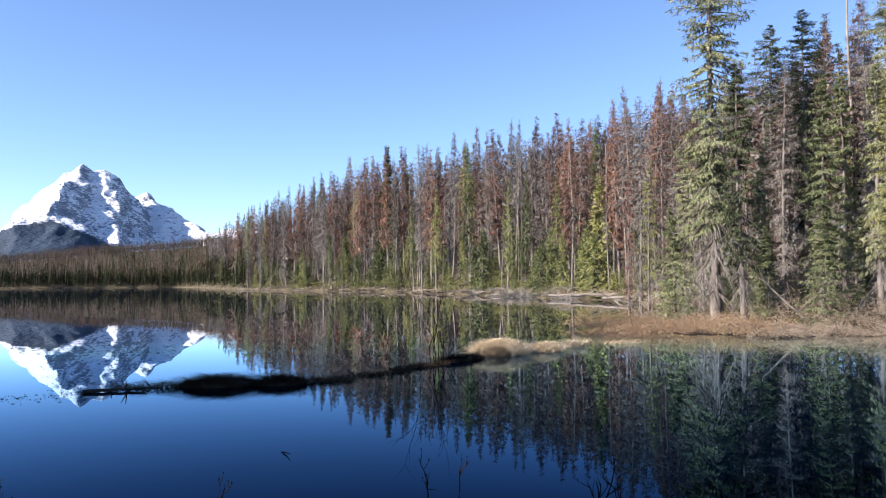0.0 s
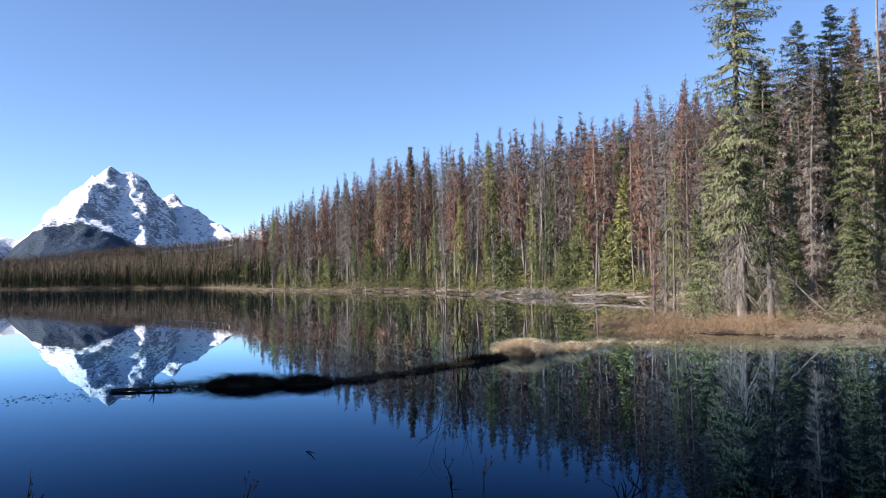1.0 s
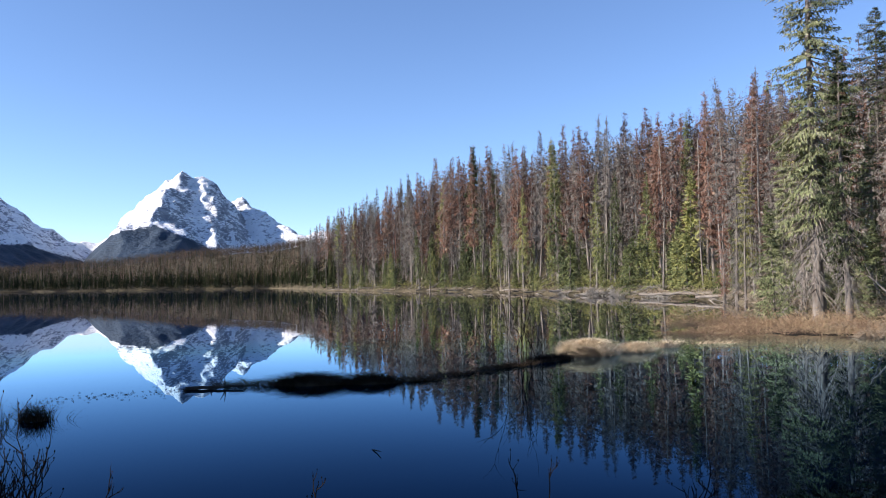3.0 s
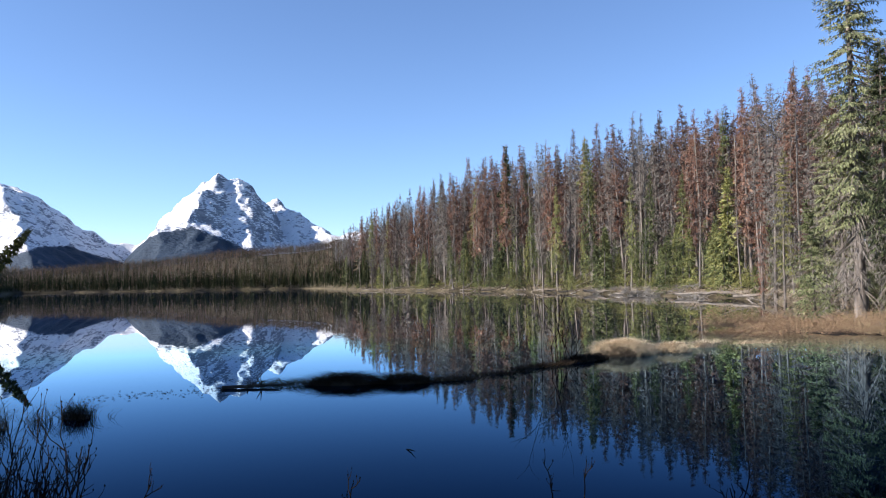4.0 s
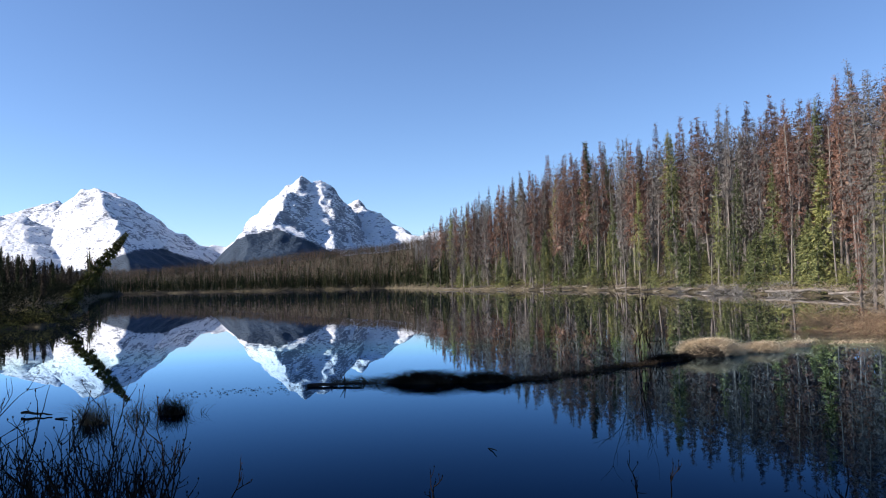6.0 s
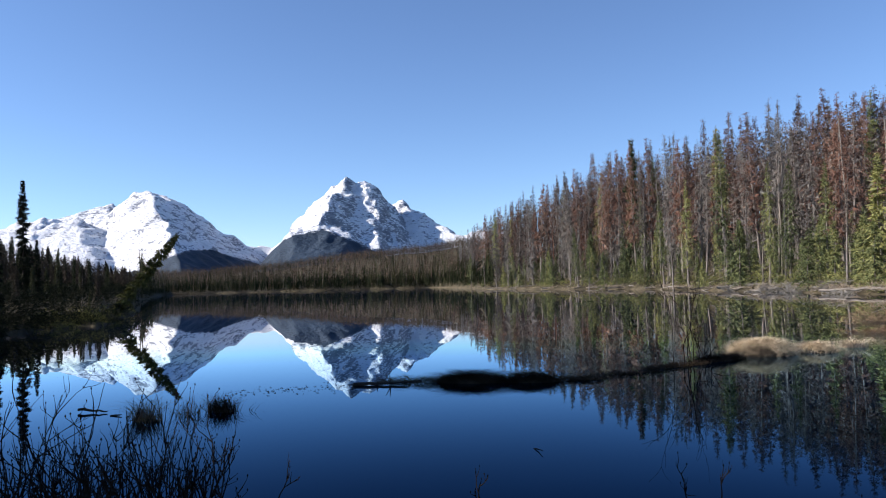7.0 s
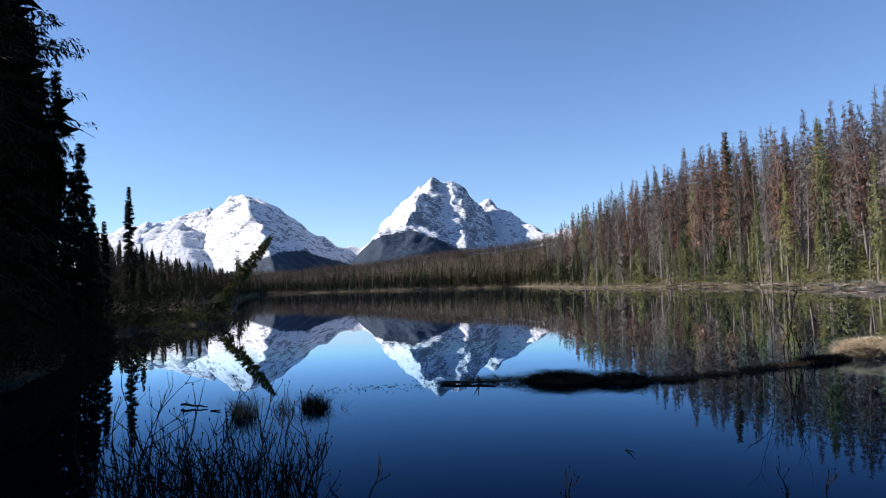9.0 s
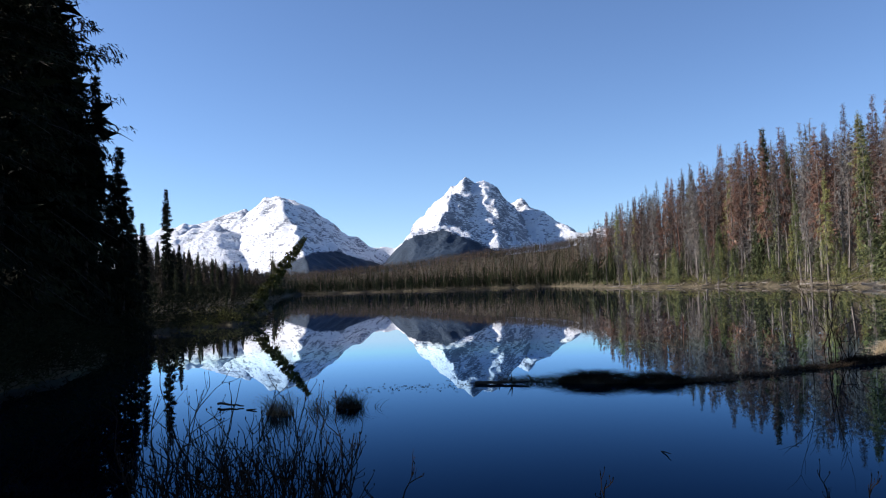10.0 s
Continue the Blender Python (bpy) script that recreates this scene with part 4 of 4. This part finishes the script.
tussock("sedge_hump", 4.75, 20.6, 14, 1.3, 0.3, 0.03, 200, 0.22, 0.006, M_STRAW, "thin strip of pale sedge lying on the water", "grass tussock", 34, 0.5, True, 1.0)
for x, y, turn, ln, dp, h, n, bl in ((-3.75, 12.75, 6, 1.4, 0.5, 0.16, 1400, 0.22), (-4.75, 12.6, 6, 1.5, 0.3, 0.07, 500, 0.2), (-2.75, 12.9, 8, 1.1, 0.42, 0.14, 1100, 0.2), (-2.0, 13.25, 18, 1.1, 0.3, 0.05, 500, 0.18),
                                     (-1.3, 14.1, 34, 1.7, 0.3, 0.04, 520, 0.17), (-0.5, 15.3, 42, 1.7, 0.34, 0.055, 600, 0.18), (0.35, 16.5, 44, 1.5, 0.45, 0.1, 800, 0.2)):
    tussock("sedge_spit", x, y, turn, ln, dp, h, n, bl, 0.006, M_SEDGE, "wet dead sedge matted on a low spit, darkened for shade", "grass spit", int(abs(x) * 100), 0.4, True, 1.0)


def shrub_lines(g, stems, height, spread, forks=3, thick=0.008):
    lines, rad = [], []

    def grow(p, d, ln, r, depth):
        pts = [np.array(p)]
        d = np.array(d, float)
        for _ in range(5):
            d = d + g.normal(0, 0.13, 3) + np.array([0, 0, 0.05])
            d /= np.linalg.norm(d)
            pts.append(pts[-1] + d * ln / 5)
        lines.append(np.array(pts))
        rad.append(np.linspace(r, r * 0.45, 6))
        if depth > 0:
            for _ in range(int(g.integers(2, 4))):
                k = int(g.integers(2, 6))
                nd = d + g.normal(0, 0.5, 3) + np.array([0, 0, 0.2])
                grow(pts[k], nd / np.linalg.norm(nd), ln * (0.35 + 0.3 * g.random()), r * 0.68, depth - 1)

    for _ in range(stems):
        a = g.random() * 6.283
        grow((0.12 * g.normal(), 0.12 * g.normal(), -0.05), (spread * math.cos(a), spread * math.sin(a), 1), height * (0.6 + 0.5 * g.random()), thick, forks)
    return lines, rad


def twig_shrub(x, y, height, stems, seed, label="bare dark willow shrub standing in shallow water", forks=2, spread=0.35, z=0.0, thick=0.0085):
    g = np.random.default_rng(seed)
    e = new("willow_shrub")
    e.matrix_basis = pose(x, y, z)
    lines, rad = shrub_lines(g, stems, height, spread, forks, thick)
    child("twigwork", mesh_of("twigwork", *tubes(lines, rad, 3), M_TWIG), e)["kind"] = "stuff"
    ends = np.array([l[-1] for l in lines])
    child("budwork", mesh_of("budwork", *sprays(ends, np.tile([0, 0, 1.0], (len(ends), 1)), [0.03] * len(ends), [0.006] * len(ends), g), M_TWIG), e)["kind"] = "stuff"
    return tagged(e, label, "shrub", "shore shrubs")


g = np.random.default_rng(51)
for i in range(30):
    az = 34.5 + 14 * (i + g.random()) / 30
    r = 5.0 + 1.5 * g.random()
    x, y, _ = polar(az, r)
    twig_shrub(x, y, 0.42 + 0.25 * g.random() + 0.05 * (az - 34) / 13, 4, 500 + i)
for az, r, h, st in ((31.2, 6.0, 0.3, 2), (0.4, 5.9, 0.28, 2), (15.4, 5.8, 0.28, 2), (13.2, 5.7, 0.22, 1), (-12.4, 5.8, 0.30, 3), (46.0, 7.6, 0.9, 3), (20.5, 5.7, 0.16, 1)):
    x, y, _ = polar(az, r)
    twig_shrub(x, y, h, st, int(900 + az * 3))
x, y, _ = polar(0.9, 16.0)
twig_shrub(x, y, 1.3, 5, 71, "tall bare dark shrub at the end of the spit", 2, 0.16, 0.0, 0.0095)
twig_shrub(x + 0.35, y + 0.25, 0.8, 5, 72, "bare dark shrub beside the taller one", 2, 0.25, 0.0, 0.0085)

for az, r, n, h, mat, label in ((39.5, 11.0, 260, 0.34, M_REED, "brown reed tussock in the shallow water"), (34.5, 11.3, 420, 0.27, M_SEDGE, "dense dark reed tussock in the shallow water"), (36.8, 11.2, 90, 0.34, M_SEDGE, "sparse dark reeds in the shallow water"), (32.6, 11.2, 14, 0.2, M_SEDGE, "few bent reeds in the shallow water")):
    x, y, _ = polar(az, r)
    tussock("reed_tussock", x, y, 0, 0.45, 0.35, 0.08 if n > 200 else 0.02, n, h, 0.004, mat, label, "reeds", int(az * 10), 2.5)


def log(name, a, c, r, mat, label, stubs=2, seed=1, category="log", wiggle=0.008):
    """A fallen trunk from a to c with broken branch stubs."""
    g = np.random.default_rng(seed)
    a, c = np.array(a, float), np.array(c, float)
    t = np.linspace(0, 1, 8)[:, None]
    pts = a + (c - a) * t + g.normal(0, wiggle, (8, 3)) * np.linalg.norm(c - a)
    lines, rad = [pts], [np.linspace(r, r * 0.45, 8)]
    for _ in range(stubs):
        k = int(g.integers(2, 7))
        d = g.normal(0, 1, 3)
        d[2] = abs(d[2]) + 0.4
        d *= r * 5 / np.linalg.norm(d)
        lines.append(np.array([pts[k], pts[k] + d * 0.5, pts[k] + d]))
        rad.append([r * 0.35, r * 0.25, r * 0.1])
    me = mesh_of(name, *tubes(lines, rad, 6), mat, True)
    return tagged(new(name, me), label, category)


p, q = polar(25.1, 13.35, 0.02), polar(21.2, 13.2, 0.05)
log("sunken_log", p, q, 0.035, M_WET_SHADE_WOOD, "dark waterlogged log at the end of the spit", 3, 5)
p, q = polar(43.8, 12.3, 0.05), polar(42.0, 12.0, 0.02)
log("floating_branch", p, q, 0.022, M_WET_SHADE_WOOD, "dark broken branch floating on the lake", 1, 6, "branch")
p, q = polar(41.8, 11.7, 0.0), polar(41.1, 11.6, 0.02)
log("floating_branch", p, q, 0.016, M_WET_SHADE_WOOD, "short dark stick floating on the lake", 0, 7, "branch")
p, q = polar(11.9, 7.95, 0.0), polar(11.3, 7.7, 0.03)
log("floating_branch", p, q, 0.008, M_WET_SHADE_WOOD, "small curved dark twig floating on the lake", 0, 8, "branch")

# flecks of drifting plant matter off the spit's end
g = np.random.default_rng(61)
az, r = 25 + 9 * g.random(160) ** 1.3, 13.2 + g.normal(0, 0.25, 160)
pp = np.stack([-r * np.sin(np.radians(az)), r * np.cos(np.radians(az)), 0.006 + 0 * r], 1)
v, f = sprays(pp, np.stack([g.normal(size=160), 0.4 * g.normal(size=160), 0 * r], 1), 0.025 + 0.05 * g.random(160), [0.007] * 160, g)
v[:, 2] = np.clip(v[:, 2], 0.004, 0.02)
tagged(new("floating_debris", mesh_of("floating_debris", v, f, M_SEDGE)), "scattered dark plant flecks drifting on the lake", "debris", kind="stuff")

# the marshy point under the tall spruce
g = np.random.default_rng(41)
bank = heap(g, 10.8, 8.2, 0.1, "marsh_point", M_MUD, (70, 40))
ob = tagged(new("marsh_point", bank), "low marshy point of peat under autumn shrubs", "bank", kind="structure")
ob.matrix_basis = pose(9.9, 26.0, 0, 0, 0, 4)


def brush(name, centres, sizes, n, length, width, mat, label, category, seed, low=0.0):
    """A thicket: fine twigs and leaves rising from the ground round some centres."""
    g = np.random.default_rng(seed)
    k = g.integers(len(centres), size=n)
    c, s = np.asarray(centres)[k], np.asarray(sizes)[k]
    a, q = g.random(n) * 6.283, np.sqrt(g.random(n))
    hgt = s[:, 1] * np.sqrt(np.maximum(1 - q ** 2, 0)) * (0.15 + 0.85 * g.random(n))
    p = c + np.stack([q * np.cos(a) * s[:, 0], q * np.sin(a) * s[:, 0], hgt + low], 1)
    d = np.stack([0.7 * np.cos(a), 0.7 * np.sin(a), 0.2 + g.random(n)], 1) + g.normal(0, 0.5, (n, 3))
    v, f = sprays(p, d, length * (0.5 + g.random(n)), width * (0.6 + 0.8 * g.random(n)), g)
    return tagged(new(name, mesh_of(name, v, f, mat)), label, category, kind="stuff")


def along(azs, off, jitter, seed):
    g = np.random.default_rng(seed)
    out = []
    for a in azs:
        a = a + g.normal(0, 0.3)
        r = float(shore_at(a)) + off + jitter * g.random()
        x, y, _ = polar(a, r)
        out.append((x, y, float(land(x, y)[0])))
    return out


cs = [(4.6 + 5.6 * g.random(), 22.3 + 5.6 * g.random(), 0.03) for _ in range(90)]
cs = [c for c in cs if ((c[0] - 9.4) / 6.2) ** 2 + ((c[1] - 26.0) / 4.5) ** 2 < 1]
brush("autumn_brush", cs, [(0.35 + 0.5 * g.random(), 0.2 + 0.6 * g.random() ** 1.5) for _ in cs], 42000, 0.085, 0.0042, M_SHRUB, "rust-orange leafless autumn brush on the marshy point", "brush", 42)
cs = [(9.0 + 6.0 * g.random(), 22.0 + 3.2 * g.random(), 0.0) for _ in range(60)]
brush("grey_brush", cs, [(0.5, 0.15 + 0.28 * g.random()) for _ in cs], 30000, 0.12, 0.0034, M_GREYSHRUB, "grey bare brush and dry grass along the shore", "brush", 43)
cs = along(np.linspace(-9.5, -2.0, 26), -1.5, 5, 44)
brush("grey_brush", cs, [(0.9, 0.25 + 0.25 * g.random()) for _ in cs], 8000, 0.34, 0.014, M_BRUSH, "low grey bare willow brush at the waterline", "brush", 45)
cs = along(np.linspace(-16, 16, 130), 0.3, 2.5, 46)
brush("shore_grass", cs, [(0.9, 0.25 + 0.25 * g.random()) for _ in cs], 12000, 0.3, 0.012, M_GREYSHRUB, "dry pale grass along the lakeshore", "grass", 47)
cs = along(np.linspace(-31, -14, 70), 1.0, 5, 54)
brush("point_undergrowth", cs, [(0.9, 0.3 + 0.5 * g.random()) for _ in cs], 30000, 0.11, 0.006, M_GREYSHRUB, "low grey-brown undergrowth behind the point", "undergrowth", 55)
cs = along(np.linspace(-14, 16, 150), 1.3, 6, 48)
brush("forest_undergrowth", cs, [(1.5, 0.8 + 1.0 * g.random()) for _ in cs], 16000, 0.3, 0.022, M_OLIVE, "low yellow-green undergrowth at the forest edge", "undergrowth", 49)
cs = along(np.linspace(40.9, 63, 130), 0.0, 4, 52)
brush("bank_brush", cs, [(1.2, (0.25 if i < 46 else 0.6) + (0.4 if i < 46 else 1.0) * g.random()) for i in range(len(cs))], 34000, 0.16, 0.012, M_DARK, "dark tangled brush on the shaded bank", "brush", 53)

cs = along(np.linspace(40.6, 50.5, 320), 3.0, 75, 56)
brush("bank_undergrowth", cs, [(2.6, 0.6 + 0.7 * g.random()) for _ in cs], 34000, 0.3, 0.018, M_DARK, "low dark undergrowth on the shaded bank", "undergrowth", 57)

cs = along(np.linspace(41.0, 46.0, 14), -0.4, 3.0, 58)
brush("bank_greenery", cs, [(0.7, 0.3 + 0.5 * g.random()) for _ in cs], 3200, 0.18, 0.016, M_LEAN, "sunlit yellow-green low branches on the shaded bank", "undergrowth", 59)

# fallen grey logs along the waterline
g = np.random.default_rng(81)
for i in range(22):
    a = 15 - 30 * (i + g.random()) / 22
    r = float(shore_at(a)) + 0.3 + 2.5 * g.random()
    x, y, _ = polar(a, r)
    z = float(land(x, y)[0]) + 0.12
    t = radians(a) + g.normal(0, 0.5)
    ln = 2 + 4 * g.random()
    log("driftwood_log", (x - ln / 2 * math.cos(t), y - ln / 2 * math.sin(t), z), (x + ln / 2 * math.cos(t), y + ln / 2 * math.sin(t), z + 0.3 * g.random()), 0.1 + 0.07 * g.random(), M_WOOD,
        "bleached grey driftwood log lying on the lakeshore", 2, 810 + i)["group"] = "driftwood logs"

# grey deadfall on the slope under the trees
g = np.random.default_rng(83)
for i in range(60):
    a = 14 - 28 * (i + g.random()) / 60
    r = float(shore_at(a)) + 1.5 + 8 * g.random()
    x, y, _ = polar(a, r)
    t = radians(a) + g.normal(0, 0.6)
    ln = 1.5 + 3.5 * g.random()
    e = [(x + k * ln / 2 * math.cos(t), y + k * ln / 2 * math.sin(t)) for k in (-1, 1)]
    z = [float(land(*q)[0]) + 0.06 for q in e]
    log("fallen_log", (*e[0], z[0]), (*e[1], z[1] + 0.8 * g.random() ** 2), 0.07 + 0.06 * g.random(), M_WOOD,
        "bleached grey fallen trunk on the forest floor", 3, 850 + i)["group"] = "fallen logs"

# bare standing snags in the forest
g = np.random.default_rng(91)
for az, off, h in ((-28.4, 9, 12.5), (-9.8, 9, 14), (-1.5, 12, 16), (2.4, 10, 17), (6.6, 14, 18), (-5.6, 8, 14), (-12.2, 7, 13), (9.6, 12, 16), (-16.0, 8, 11), (-30.2, 8, 11)):
    x, y, _ = polar(az, float(shore_at(az)) + off)
    z = float(land(x, y)[0])
    log("dead_snag", (x, y, z - 0.2), (x + g.normal(0, 0.35), y + g.normal(0, 0.35), z + h), 0.09, M_WOOD, "pale bare standing dead trunk among the pines", 7, int(950 + az), "dead tree", 0.0025)["group"] = "dead snags"

# broken limbs leaning at the edge of the point
for i, (az, r, ln, lean_) in enumerate(((-24.6, 29.5, 2.4, 0.9), (-25.3, 29.0, 2.0, -0.8), (-25.9, 29.6, 2.6, 0.5), (-23.8, 30.0, 1.8, -0.4), (-27.6, 28.6, 1.9, 0.8), (-15.2, 53, 4.0, 1.2), (-14.2, 56, 3.4, -1.3))):
    x, y, _ = polar(az, r)
    z = float(land(x, y)[0])
    log("fallen_limb", (x, y, z - 0.1), (x + ln * math.sin(lean_), y + 0.3, z + ln * math.cos(lean_)), 0.05, M_WOOD, "bleached broken limb leaning at the forest edge", 4, 970 + i, "branch")["group"] = "fallen limbs"
